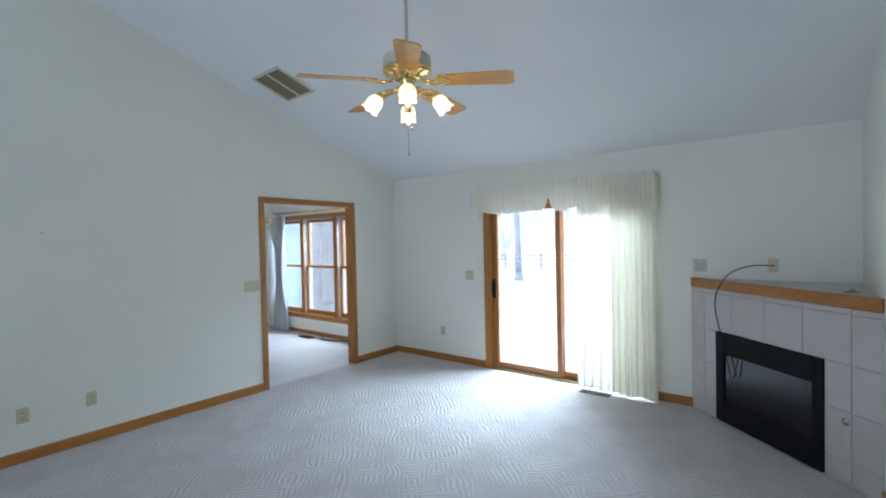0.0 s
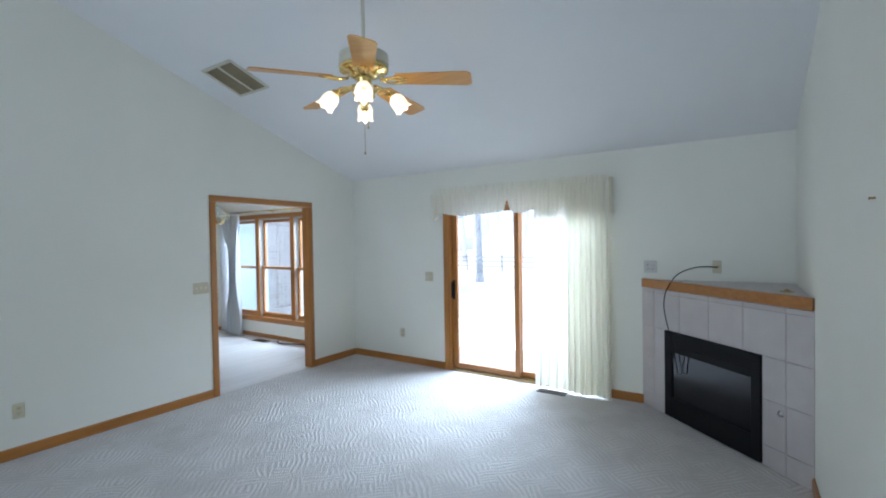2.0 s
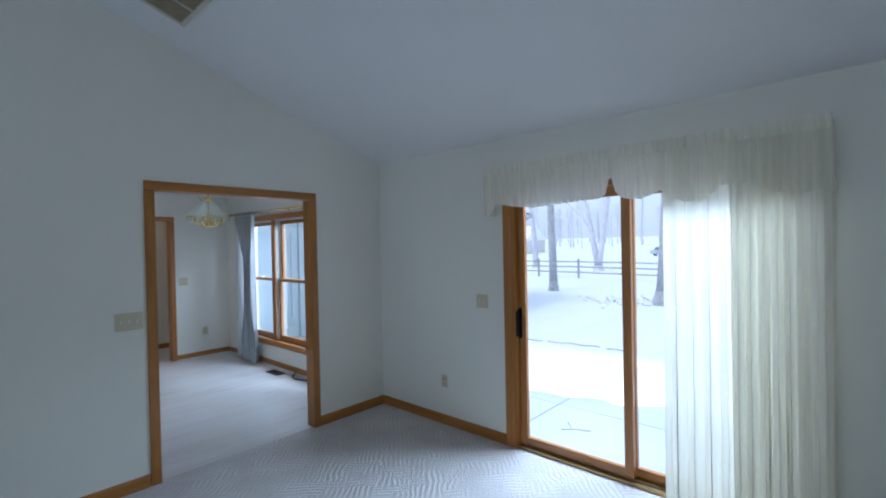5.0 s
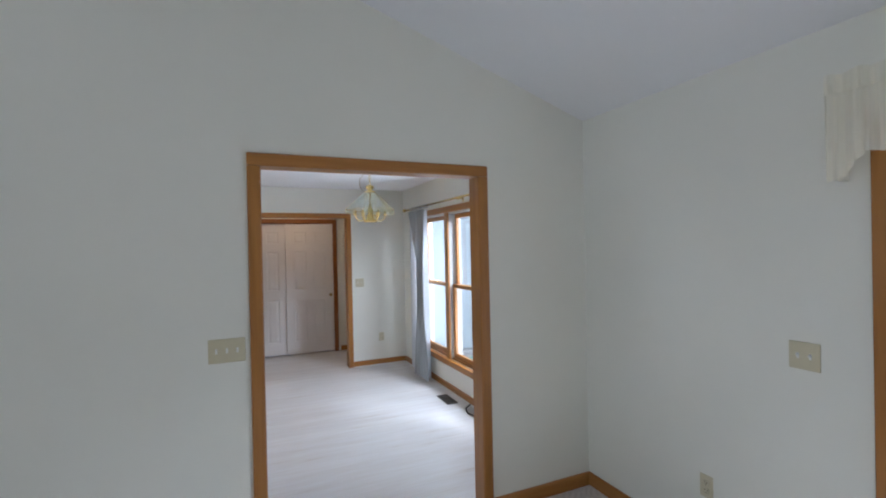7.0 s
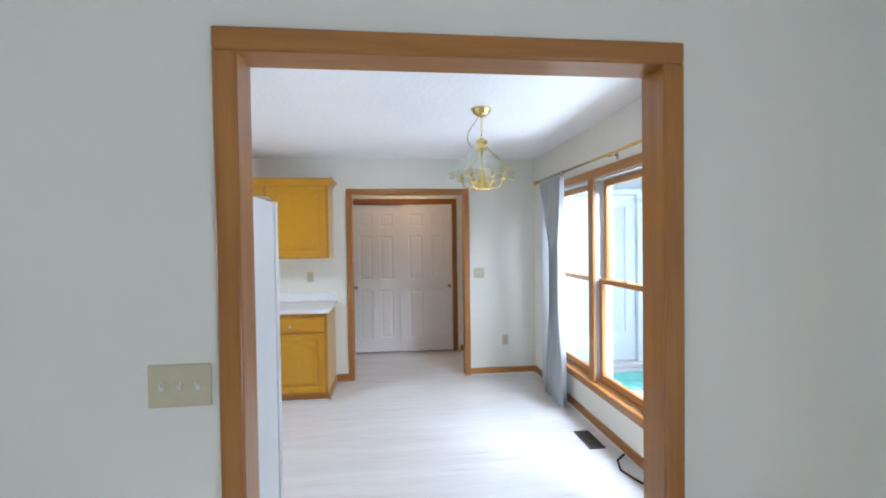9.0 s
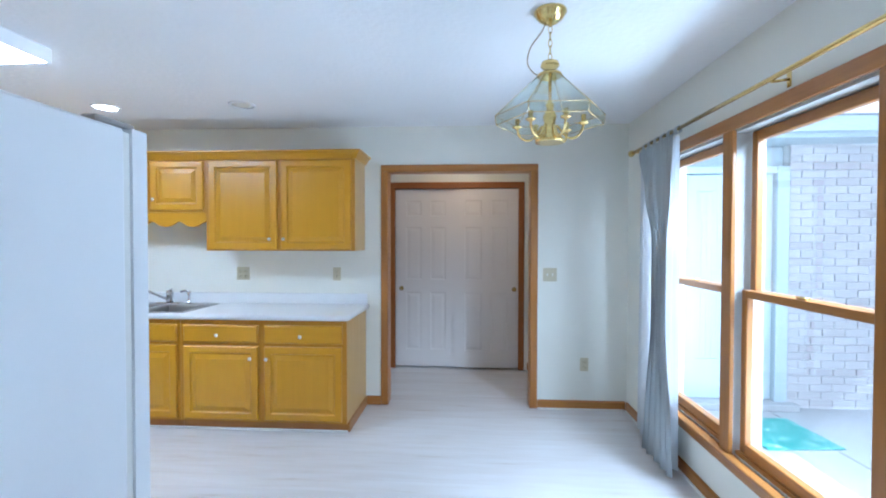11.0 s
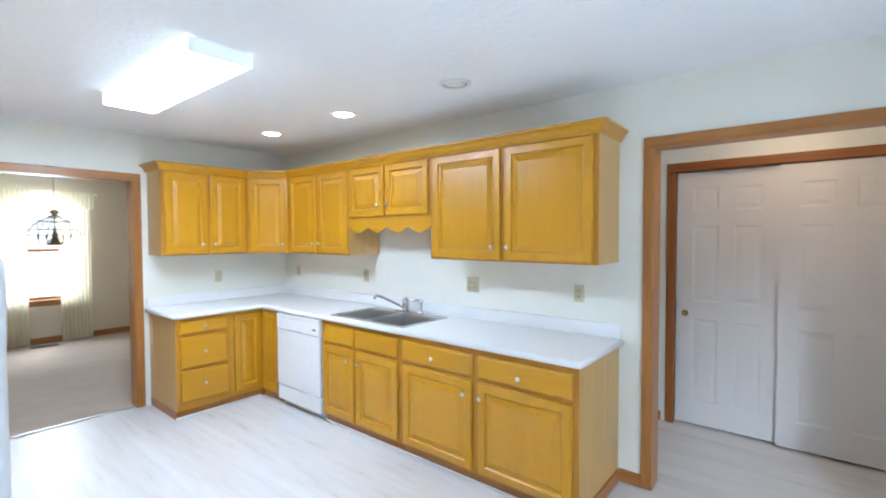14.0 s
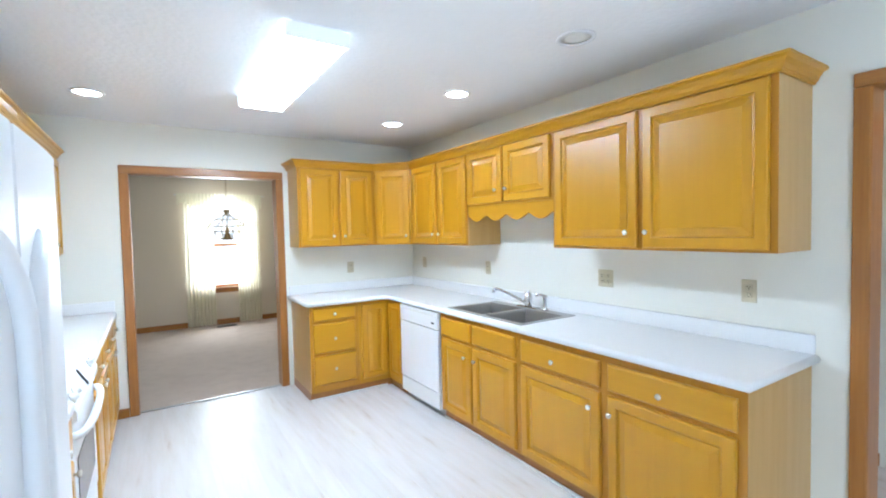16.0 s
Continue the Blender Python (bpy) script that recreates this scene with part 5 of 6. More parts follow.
part("body", q, CHROME, t)
q = bmesh.new()
tube(q, smooth_path([Vector((-8.10, 0.595, 0.925)), Vector((-8.03, 0.555, 0.972)), Vector((-7.95, 0.51, 1.022)), Vector((-7.90, 0.482, 1.042)), Vector((-7.885, 0.473, 1.036)), Vector((-7.88, 0.47, 1.015))]), 0.0105, 10)
part("spout", q, CHROME, t)
q = bmesh.new()
tube(q, [(-8.11, 0.60, 0.995), (-8.09, 0.625, 1.018), (-8.06, 0.65, 1.024)], 0.008, 8)
part("lever", q, CHROME, t)
t = thing("spray_hose", (-8.11, 0.775, ct1 + 0.006), "chrome pull-out sprayer beside the faucet", "sprayer")
q = bmesh.new()
lathe(q, [(0.022, 0.0), (0.02, 0.012), (0.012, 0.02), (0.010, 0.06), (0.015, 0.085), (0.017, 0.108), (0.008, 0.114)], Matrix.Translation((-8.11, 0.775, ct1 + 0.006)), 16)
part("head", q, CHROME, t)
q = bmesh.new()
tube(q, [(-8.11, 0.775, 0.998), (-8.08, 0.755, 1.010), (-8.05, 0.74, 1.004)], 0.009, 8)
part("nozzle", q, CHROME, t)

# ---- range wall ----
rb = facing(-5.435, 0, 0, 180)   # u = -y
grp = "range wall cabinets"
RD = 5.435 - 4.812
for u in (-0.185, 0.620):
    cabinet("base_cabinet", rb, u, u + 0.803, B0, B1, RD, [("drawer", u + 0.02, u + 0.39, 0.70, 0.845, u + 0.205, 0.775), ("drawer", u + 0.415, u + 0.785, 0.70, 0.845, u + 0.60, 0.775), ("door", u + 0.02, u + 0.39, 0.105, 0.67, u + 0.35, 0.63), ("door", u + 0.415, u + 0.785, 0.105, 0.67, u + 0.455, 0.63)],
            "honey maple base cabinet beside the range", grp, toe=True)
cabinet("base_cabinet", rb, -1.382, -0.96, B0, B1, RD, [("drawer", -1.365, -0.98, 0.70, 0.845, -1.205, 0.775), ("door", -1.365, -0.98, 0.105, 0.67, -1.02, 0.63)],
        "honey maple base cabinet beside the refrigerator", grp, toe=True)
for a, b in ((-1.425, 0.186), (0.958, 1.382)):
    q = bmesh.new()
    box(q, -5.468, -4.812, a, b, ct0, ct1, bevel=0.012, seg=3)
    t = thing("range_worktop", (-5.1, (a + b) / 2, ct0), "white laminate worktop beside the range", "worktop")
    part("top", q, LAMINATE, t)
    q = bmesh.new()
    box(q, -4.832, -4.812, a, b, ct1, 0.978, bevel=0.004)
    part("upstand", q, LAMINATE, t)
q = bmesh.new()
box(q, -5.46, -4.834, YD + 0.001, YD + 0.017, ct1, 0.978, bevel=0.004)
solid("end_upstand", q, LAMINATE, "white laminate upstand at the dining wall", "upstand")
ru = facing(-5.135, 0, 0, 180)
UDR = 5.135 - 4.812
for u in (-0.188, 0.619):
    cabinet("wall_cabinet", ru, u, u + 0.805, U, UT, UDR, [("door", u + 0.02, u + 0.39, 1.375, 2.09, u + 0.35, 1.45), ("door", u + 0.415, u + 0.785, 1.375, 2.09, u + 0.455, 1.45)], "two-door honey maple wall cabinet by the range", grp)
cabinet("wall_cabinet", ru, -0.957, -0.189, 1.68, UT, UDR, [("door", -0.94, -0.585, 1.70, 2.09, -0.63, 1.76), ("door", -0.56, -0.205, 1.70, 2.09, -0.515, 1.76)], "short honey maple wall cabinet over the range", grp)
cabinet("wall_cabinet", ru, -1.53, -0.958, U, UT, UDR, [("door", -1.51, -0.98, 1.375, 2.09, -1.02, 1.45)], "single-door honey maple wall cabinet", grp)
cabinet("wall_cabinet", ru, -2.20, -1.531, 1.80, UT, UDR, [("door", -2.185, -1.88, 1.815, 2.09, -1.92, 1.86), ("door", -1.855, -1.545, 1.815, 2.09, -1.82, 1.86)], "short honey maple cabinet over the refrigerator", grp)
q = bmesh.new()
crown(q, [(-4.812, 2.202), (-5.138, 2.202), (-5.138, YD + 0.004)], UT)
if min(v.co.x for v in q.verts) > -5.17:
    q.free()
    q = bmesh.new()
    crown(q, [(-5.138, YD + 0.004), (-5.138, 2.202), (-4.812, 2.202)], UT)
solid("crown_moulding", q, HONEY_H, "honey maple crown moulding above refrigerator and range", "crown moulding")

# refrigerator
t = thing("refrigerator", (-5.1, 1.955, 0.0), "white side-by-side refrigerator with long moulded handles", "refrigerator")
FR0, FR1, FRM = 1.385, 2.40, 1.90
q = bmesh.new()
box(q, -5.362, -4.84, FR0, FR1, 0.02, 1.715, bevel=0.008, seg=2)
part("body", q, WHITE, t)
q = bmesh.new()
box(q, -5.386, -5.363, FR0 + 0.008, FR1 - 0.008, 0.06, 1.708)
part("gasket", q, WHITEP, t)
q = bmesh.new()
box(q, -5.400, -5.363, FR0 + 0.015, FR1 - 0.015, -0.004, 0.055)
part("base_grille", q, DARK, t)


def crowned(y):
    """Front of the gently bowed doors."""
    return -5.446 - 0.066 * (1 - math.exp(-(FR1 - y) / 0.12)) + 0.008 * max(0.0, (FR0 + 0.25 - y) / 0.25) ** 2


for a, b, s in ((FR0, FRM - 0.0035, 1), (FRM + 0.0035, FR1 - 0.001, -1)):
    q = bmesh.new()
    ys_ = [a + (b - a) * k / 10 for k in range(11)]
    face = [(crowned(y), y) for y in ys_]
    face[0] = (face[0][0] + 0.010, a)
    face[-1] = (face[-1][0] + 0.010, b)
    face.insert(1, (crowned(a), a + 0.010))
    face.insert(-1, (crowned(b), b - 0.010))
    prism(q, [(-5.387, a), (-5.387, b)] + face[::-1], 0.06, 1.72)
    dr = part("door", q, WHITE, t)
    h = b - 0.045 if s > 0 else a + 0.045
    q = bmesh.new()
    o = -0.15 * s
    hp = smooth_path([Vector((-5.495, h + o, 1.50)), Vector((-5.510, h + o * 0.75, 1.48)), Vector((-5.520, h + o * 0.25, 1.40)), Vector((-5.522, h, 1.27)), Vector((-5.522, h, 1.0)), Vector((-5.522, h, 0.72)), Vector((-5.520, h + o * 0.25, 0.58)), Vector((-5.510, h + o * 0.75, 0.50)), Vector((-5.495, h + o, 0.48))], 6)
    tube(q, hp, 0.022, 12)
    part("handle", q, WHITE, dr, "long white moulded handle")
for a in (FR0 + 0.035, FR1 - 0.07):
    q = bmesh.new()
    box(q, -5.430, -5.310, a, a + 0.045, 1.721, 1.738, bevel=0.005)
    part("hinge_cover", q, STEEL, t)

# slide-in range
t = thing("range", (-5.1, -0.03, 0.0), "white slide-in electric range with front controls", "range")
q = bmesh.new()
box(q, -5.43, -4.885, -0.413, 0.353, 0.06, 0.895, bevel=0.004)
part("body", q, WHITE, t)
q = bmesh.new()
box(q, -5.46, -4.881, -0.413, 0.353, 0.895, 0.913, bevel=0.006, seg=2)
part("cooktop", q, WHITE, t)
for x, y, r in ((-5.27, -0.22, 0.09), (-5.27, 0.16, 0.075), (-5.0, -0.22, 0.075), (-5.0, 0.16, 0.09)):
    q = bmesh.new()
    lathe(q, [(r, 0.0), (r, 0.004), (r * 0.92, 0.005)], Matrix.Translation((x, y, 0.9135)), 28)
    part("burner", q, DARK, t)
q = bmesh.new()
prism(q, [(-5.47, 0.915), (-5.38, 0.935), (-5.38, 0.90), (-5.49, 0.80), (-5.515, 0.805), (-5.515, 0.835)], -0.353, 0.413, Matrix(((1, 0, 0, 0), (0, 0, -1, 0), (0, 1, 0, 0), (0, 0, 0, 1))))
cp = part("control_panel", q, WHITE, t, "sloping white control panel")
slopev = Vector((-0.045, 0, -0.08)).normalized()
nrm = Vector((-0.87, 0, 0.49))
for y in (-0.35, -0.27, 0.21, 0.29):
    q = bmesh.new()
    lathe(q, [(0.022, 0.0), (0.022, 0.006), (0.015, 0.008), (0.013, 0.024), (0.004, 0.025)], Matrix.Translation((-5.493, y, 0.878)) @ nrm.to_track_quat("Z", "Y").to_matrix().to_4x4(), 16)
    part("knob", q, WHITEP, cp)
q = bmesh.new()
box(q, -0.04, 0.04, -0.012, 0.012, 0.0, 0.003, Matrix.Translation((-5.493, -0.03, 0.878)) @ nrm.to_track_quat("Z", "Y").to_matrix().to_4x4() @ Matrix.Rotation(radians(90), 4, "Z"))
part("display", q, DARK, cp, "small dark display")
q = bmesh.new()
box(q, -5.495, -5.432, -0.408, 0.348, 0.235, 0.79, bevel=0.012, seg=2)
od = part("oven_door", q, WHITE, t)
q = bmesh.new()
box(q, -5.4975, -5.4945, -0.30, 0.24, 0.38, 0.62, bevel=0.001)
part("oven_window", q, BLACKGLASS, od)
q = bmesh.new()
tube(q, smooth_path([Vector((-5.49, 0.31, 0.735)), Vector((-5.515, 0.30, 0.735)), Vector((-5.535, 0.2, 0.733)), Vector((-5.542, -0.03, 0.73)), Vector((-5.535, -0.26, 0.733)), Vector((-5.515, -0.36, 0.735)), Vector((-5.49, -0.37, 0.735))]), 0.016, 10)
part("handle", q, WHITE, od)
q = bmesh.new()
box(q, -5.49, -5.432, -0.408, 0.348, 0.06, 0.225, bevel=0.012, seg=2)
part("storage_drawer", q, WHITE, t)
q = bmesh.new()
box(q, -5.40, -4.90, -0.40, 0.34, -0.004, 0.06)
part("plinth", q, DARK, t)
t.location = t.location + Vector((0.044, 0.603, 0))

# ---- closet doors in the hall ----
def six_panel(y0, y1, x, label, knob_y):
    t = thing("closet_door", (x, (y0 + y1) / 2, 0.01), label, "sliding door", "closet doors")
    m = facing(x, 0, 0, 0)
    z0, z1 = 0.012, 2.026
    q = bmesh.new()
    box(q, y0, y1, z0, z1, -0.034, -0.007, m)
    w = y1 - y0
    st, mid = 0.115, 0.10
    cols = [(y0 + st, y0 + w / 2 - mid / 2), (y0 + w / 2 + mid / 2, y1 - st)]
    rows = [(0.20, 0.86), (1.0, 1.60), (1.72, 1.90)]
    us = [y0, cols[0][0], cols[0][1], cols[1][0], cols[1][1], y1]
    holes = [(a, b, c, d) for a, b in cols for c, d in rows]
    wall_cells(q, m, y0, y1, z0, z1, -0.007, 0.0, holes)
    part("slab", q, DOORW, t)
    for a, b, c, d in holes:
        q = bmesh.new()
        rings_panel(q, a, b, c, d, [(0.0, -0.0005), (0.012, -0.0045), (0.022, -0.0045), (0.05, -0.001)], m)
        part("panel", q, DOORW, t)
    q = bmesh.new()
    lathe(q, [(0.027, 0.0), (0.027, 0.003), (0.02, 0.004), (0.018, 0.001), (0.002, 0.001)], m @ Matrix.Translation((knob_y, 0.90, 0.0002)), 20)
    part("finger_pull", q, ABRASS, t, "round brass finger pull")


six_panel(2.372, 3.06, XC - 0.045, "white six-panel sliding closet door, rear track", 2.437)
six_panel(3.04, 3.758, XC - 0.005, "white six-panel sliding closet door, front track", 3.712)
q = bmesh.new()
box(q, XC - 0.095, XC - 0.002, 2.332, 3.798, 2.029, 2.048)
solid("trim_closet_track", q, OAK_RED_Y, "stained header over the closet track", "door track", kind="structure")

# ---- kitchen chandelier ----
def lantern(name, x, y, ztop, zcan, label, scale=1.0, sides=8, metal=BRASS, candles=6, dome=False):
    t = thing(name, (x, y, zcan), label, "chandelier")
    Z = Matrix.Translation((x, y, 0))
    q = bmesh.new()
    lathe(q, [(0.068, zcan), (0.070, zcan - 0.010), (0.062, zcan - 0.016), (0.058, zcan - 0.030), (0.036, zcan - 0.048), (0.014, zcan - 0.058)], Z, 28)
    part("canopy", q, metal, t)
    n = max(2, int((zcan - 0.036 - ztop - 0.07 * scale) / 0.027))
    for k in range(n):
        zc = zcan - 0.05 - (zcan - 0.036 - ztop - 0.07 * scale) * k / n
        q = bmesh.new()
        ang = math.pi / 2 * (k % 2)
        pts = [(x + 0.008 * math.cos(a) * math.cos(ang), y + 0.008 * math.cos(a) * math.sin(ang), zc + 0.018 * math.sin(a)) for a in [2 * math.pi * j / 12 for j in range(13)]]
        tube(q, pts, 0.0022, 6, cap=False)
        part("chain_link", q, metal, t)
    q = bmesh.new()
    lathe(q, [(0.006, ztop + 0.075 * scale), (0.018, ztop + 0.07 * scale), (0.036 * scale, ztop + 0.062 * scale), (0.041 * scale, ztop + 0.045 * scale), (0.018, ztop + 0.018 * scale), (0.05 * scale, ztop + 0.012 * scale), (0.055 * scale, ztop)], Z, 24)
    part("crown_ball", q, metal, t)
    prof = [(0.056 * scale, ztop), (0.236 * scale, ztop - 0.165 * scale), (0.230 * scale, ztop - 0.205 * scale)]
    if dome:
        prof = [(0.04 * scale, ztop), (0.14 * scale, ztop - 0.05 * scale), (0.215 * scale, ztop - 0.125 * scale), (0.240 * scale, ztop - 0.185 * scale)]
    strip = 0.0042 if dome else 0.0020
    for k in range(sides):
        a0, a1 = 2 * math.pi * (k + 0.5) / sides, 2 * math.pi * (k + 1.5) / sides
        for (r0, z0), (r1, z1) in zip(prof, prof[1:]):
            q = bmesh.new()
            c = [Vector((x + r * math.cos(a), y + r * math.sin(a), z)) for r, z, a in ((r0, z0, a0), (r0, z0, a1), (r1, z1, a1), (r1, z1, a0))]
            mid = sum(c, Vector()) / 4
            nn = (c[1] - c[0]).cross(c[3] - c[0]).normalized() * 0.0015
            vs1 = [q.verts.new(p + nn) for p in c]
            vs2 = [q.verts.new(p - nn) for p in c]
            q.faces.new(vs1)
            q.faces.new(vs2[::-1])
            for j in range(4):
                q.faces.new((vs1[j], vs1[(j + 1) % 4], vs2[(j + 1) % 4], vs2[j]))
            g = part("glass_panel", q, GLASS if dome else BEVEL, t)
            g.visible_shadow = False
    for k in range(sides):
        a0, a1 = 2 * math.pi * (k + 0.5) / sides, 2 * math.pi * (k + 1.5) / sides
        q = bmesh.new()
        tube(q, [(x + r * math.cos(a0), y + r * math.sin(a0), z) for r, z in prof], strip, 6)
        part("came", q, metal, t, "metal strip between the glass")
        for r, z in prof[1:]:
            q = bmesh.new()
            tube(q, [(x + r * math.cos(a), y + r * math.sin(a), z) for a in (a0, a1)], strip, 6)
            part("came", q, metal, t, "metal strip between the glass")
    q = bmesh.new()
    lathe(q, [(0.008, ztop), (0.008, ztop - 0.11 * scale), (0.02, ztop - 0.12 * scale), (0.012, ztop - 0.14 * scale), (0.03, ztop - 0.17 * scale), (0.024, ztop - 0.20 * scale), (0.040 * scale, ztop - 0.25 * scale), (0.065 * scale, ztop - 0.275 * scale), (0.06 * scale, ztop - 0.285 * scale)], Z, 24)
    part("column", q, metal, t)
    for k in range(candles):
        a = 2 * math.pi * k / candles + 0.3
        d = Vector((math.cos(a), math.sin(a), 0))
        q = bmesh.new()
        c0 = Vector((x, y, ztop))
        tube(q, smooth_path([c0 + d * (0.03 * scale) + Vector((0, 0, -0.21 * scale)), c0 + d * (0.08 * scale) + Vector((0, 0, -0.268 * scale)), c0 + d * (0.125 * scale) + Vector((0, 0, -0.255 * scale)), c0 + d * (0.14 * scale) + Vector((0, 0, -0.215 * scale))], 5), 0.0055 * scale, 8)
        lathe(q, [(0.006, 0.0), (0.022 * scale, 0.008), (0.022 * scale, 0.012), (0.010, 0.014), (0.011, 0.045 * scale), (0.008, 0.046 * scale)], Matrix.Translation(c0 + d * (0.14 * scale) + Vector((0, 0, -0.218 * scale))), 14)
        part("candle_arm", q, metal, t)
    return t


lantern("chandelier", -6.32, 3.565, 2.158, HC, "polished brass chandelier with clear glass shade on a chain", 1.0, 6)
q = bmesh.new()
tube(q, smooth_path([Vector((-6.32, 3.557, 2.42)), Vector((-6.33, 3.532, 2.36)), Vector((-6.34, 3.482, 2.29)), Vector((-6.34, 3.472, 2.22)), Vector((-6.33, 3.512, 2.17)), Vector((-6.32, 3.552, 2.19))]), 0.0025, 6)
solid("slack_chain", q, ABRASS, "slack chain and cord looped beside the chandelier", "chain")
lantern("dining_chandelier", -6.565, -3.35, 1.752, HC, "dark brass dining chandelier with clear glass panels", 1.12, 8, ABRASS, 4, True)

# ---- ceiling lights ----
t = thing("fluorescent_fixture", (-6.4, 0.477, HC), "white wraparound fluorescent ceiling light, switched on", "ceiling light")
q = bmesh.new()
FX0, FX1, FY0, FY1 = -6.560, -6.266, -0.235, 1.045
prism(q, [(FX0 + 0.012, 2.365), (FX0, 2.38), (FX0, 2.432), (FX1, 2.432), (FX1, 2.38), (FX1 - 0.012, 2.365)], -FY1 + 0.006, -FY0 - 0.006, Matrix(((1, 0, 0, 0), (0, 0, -1, 0), (0, 1, 0, 0), (0, 0, 0, 1))))
part("diffuser_sides", q, TUBE_SIDE, t, "glowing ribbed diffuser")
q = bmesh.new()
box(q, FX0 + 0.014, FX1 - 0.014, FY0 + 0.008, FY1 - 0.008, 2.3625, 2.3645)
part("diffuser", q, TUBE, t, "bright diffuser face")
for a, b in ((FY0 - 0.004, FY0 + 0.005), (FY1 - 0.005, FY1 + 0.004)):
    q = bmesh.new()
    box(q, FX0 - 0.002, FX1 + 0.002, a, b, 2.362, 2.434, bevel=0.002)
    part("end_cap", q, ENDCAP, t)
q = bmesh.new()
box(q, FX0 + 0.03, FX1 - 0.03, FY0, FY1, 2.4325, HC)
part("pan", q, WHITE, t)


def can_light(x, y, lit):
    t = thing("recessed_light", (x, y, HC), "white recessed can light, " + ("switched on" if lit else "switched off"), "ceiling light", "recessed lights")
    q = bmesh.new()
    lathe(q, [(0.075, HC - 0.001), (0.098, HC - 0.001), (0.095, HC - 0.007), (0.077, HC - 0.009), (0.075, HC - 0.001)], Matrix.Translation((x, y, 0)), 36, cap=False)
    part("ring", q, WHITE, t)
    q = bmesh.new()
    lathe(q, [(0.002, HC - 0.004), (0.04, HC - 0.0045), (0.076, HC - 0.002)], Matrix.Translation((x, y, 0)), 32)
    part("lens", q, CANLIT if lit else WHITEP, t)


for x, y, lit in ((-7.56, -0.50, True), (-7.56, 0.50, True), (-7.56, 1.55, False), (-5.42, -0.62, True)):
    can_light(x, y, lit)

# ---- outdoors ----
PZ = -0.15


def ground_z(x, y):
    far = max(0.0, y - 22.0)
    z = -0.24 - 0.0115 * min(far, 58.0) + 0.055 * min(max(0.0, far - 62.0), 45.0) + 0.012 * max(0.0, far - 107.0)
    z += 0.05 * noise.noise((x * 0.12, y * 0.12, 0.0)) + 0.02 * noise.noise((x * 0.6, y * 0.6, 3.0))
    return z


def snow_edge(x):
    e = 6.35 + 0.12 * (x + 3.2) + 0.30 * noise.noise((x * 0.8, 1.7, 0)) + 0.12 * noise.noise((x * 3.1, 5.0, 0)) + 0.05 * noise.noise((x * 9.0, 2.0, 0))
    return max(e, 5.6) if x > -5.6 else 7.0 + 0.35 * noise.noise((x * 1.3, 8.7, 0)) + 0.15 * noise.noise((x * 5.0, 1.0, 0))


bm = bmesh.new()
xs = sorted({round(-10.2 + 0.12 * k, 3) for k in range(95)} | {-12.0, -15, -20, -27, -36, -50, -75, -120, -200, -400, 3, 6, 10, 16, 25, 40, 70, 120, 200, 400})
ys = sorted({round(4.4 + 0.10 * k, 3) for k in range(50)} | {9.8, 10.5, 11.5, 13, 15, 17, 19, 22, 25, 29, 34, 40, 48, 58, 70, 85, 105, 140, 200, 300, 420, 4.0, 0, -6, -12, -20, -40, -100, -300})
grid = []
for y in ys:
    row = []
    for x in xs:
        z = ground_z(x, y)
        if -10.2 < x < 1.3 and 4.2 < y < 9.4:
            k = (y - snow_edge(x)) / 0.10
            k = max(0.0, min(1.0, k))
            z = -0.26 + (PZ + 0.03 + 0.02 * noise.noise((x * 2, y * 2, 0)) + 0.26) * k
            if y > 8.4:
                s = (y - 8.4)
                z = z * (1 - s) + ground_z(x, y) * s if s < 1 else ground_z(x, y)
        elif y < 4.5:
            z = -0.45
        row.append(bm.verts.new((x, y, z)))
    grid.append(row)
for a, b in zip(grid, grid[1:]):
    for i in range(len(xs) - 1):
        bm.faces.new((a[i], a[i + 1], b[i + 1], b[i])).smooth = True
solid("ground", bm, SNOW, "snow-covered yard", "ground", kind="structure")
bm = bmesh.new()
for a, b in ((-10.2, -6.62), (-6.61, -3.3), (-3.29, 0.4)):
    for c, e in ((YN + 0.18, 6.02), (6.03, 8.0)):
        box(bm, a, b, c, e, -0.34, PZ, bevel=0.008)
solid("pavement_patio", bm, CONCRETE, "concrete patio slabs dusted with snow", "patio", kind="structure")
q = bmesh.new()
for (x0, y0, x1, y1) in ((-3.55, 5.55, -3.35, 5.50), (-2.95, 5.42, -2.72, 5.55), (-2.90, 5.52, -2.98, 5.60)):
    tube(q, [(x0, y0, PZ + 0.008), ((x0 + x1) / 2, (y0 + y1) / 2 + 0.01, PZ + 0.012), (x1, y1, PZ + 0.008)], 0.005, 6)
solid("fallen_twig", q, BARK, "broken twigs lying on the patio", "twig")
# low edging line in the snow
q = bmesh.new()
prev = None
for k in range(30):
    x = -6.6 + 0.11 * k
    a = Vector((x, 8.52 + 0.05 * math.sin(k * 0.35) + 0.025 * k * 0.2, PZ + 0.045 + 0.01 * math.sin(k * 1.7)))
    if prev is not None and k % 9 != 7:
        tube(q, [prev, a], 0.010, 5)
    prev = a
solid("bed_edging", q, FENCEW, "dark edging line half buried in snow", "garden edging")

t = thing("door_mat", (-8.22, 5.76, PZ), "green outdoor mat dusted with snow before the side door", "door mat")
mm = Matrix.Translation((-8.20, 5.77, PZ)) @ Matrix.Rotation(radians(4), 4, "Z")
q = bmesh.new()
box(q, -0.30, 0.30, -0.30, 0.30, 0.001, 0.014, mm, 0.004)
part("pile", q, MAT, t)

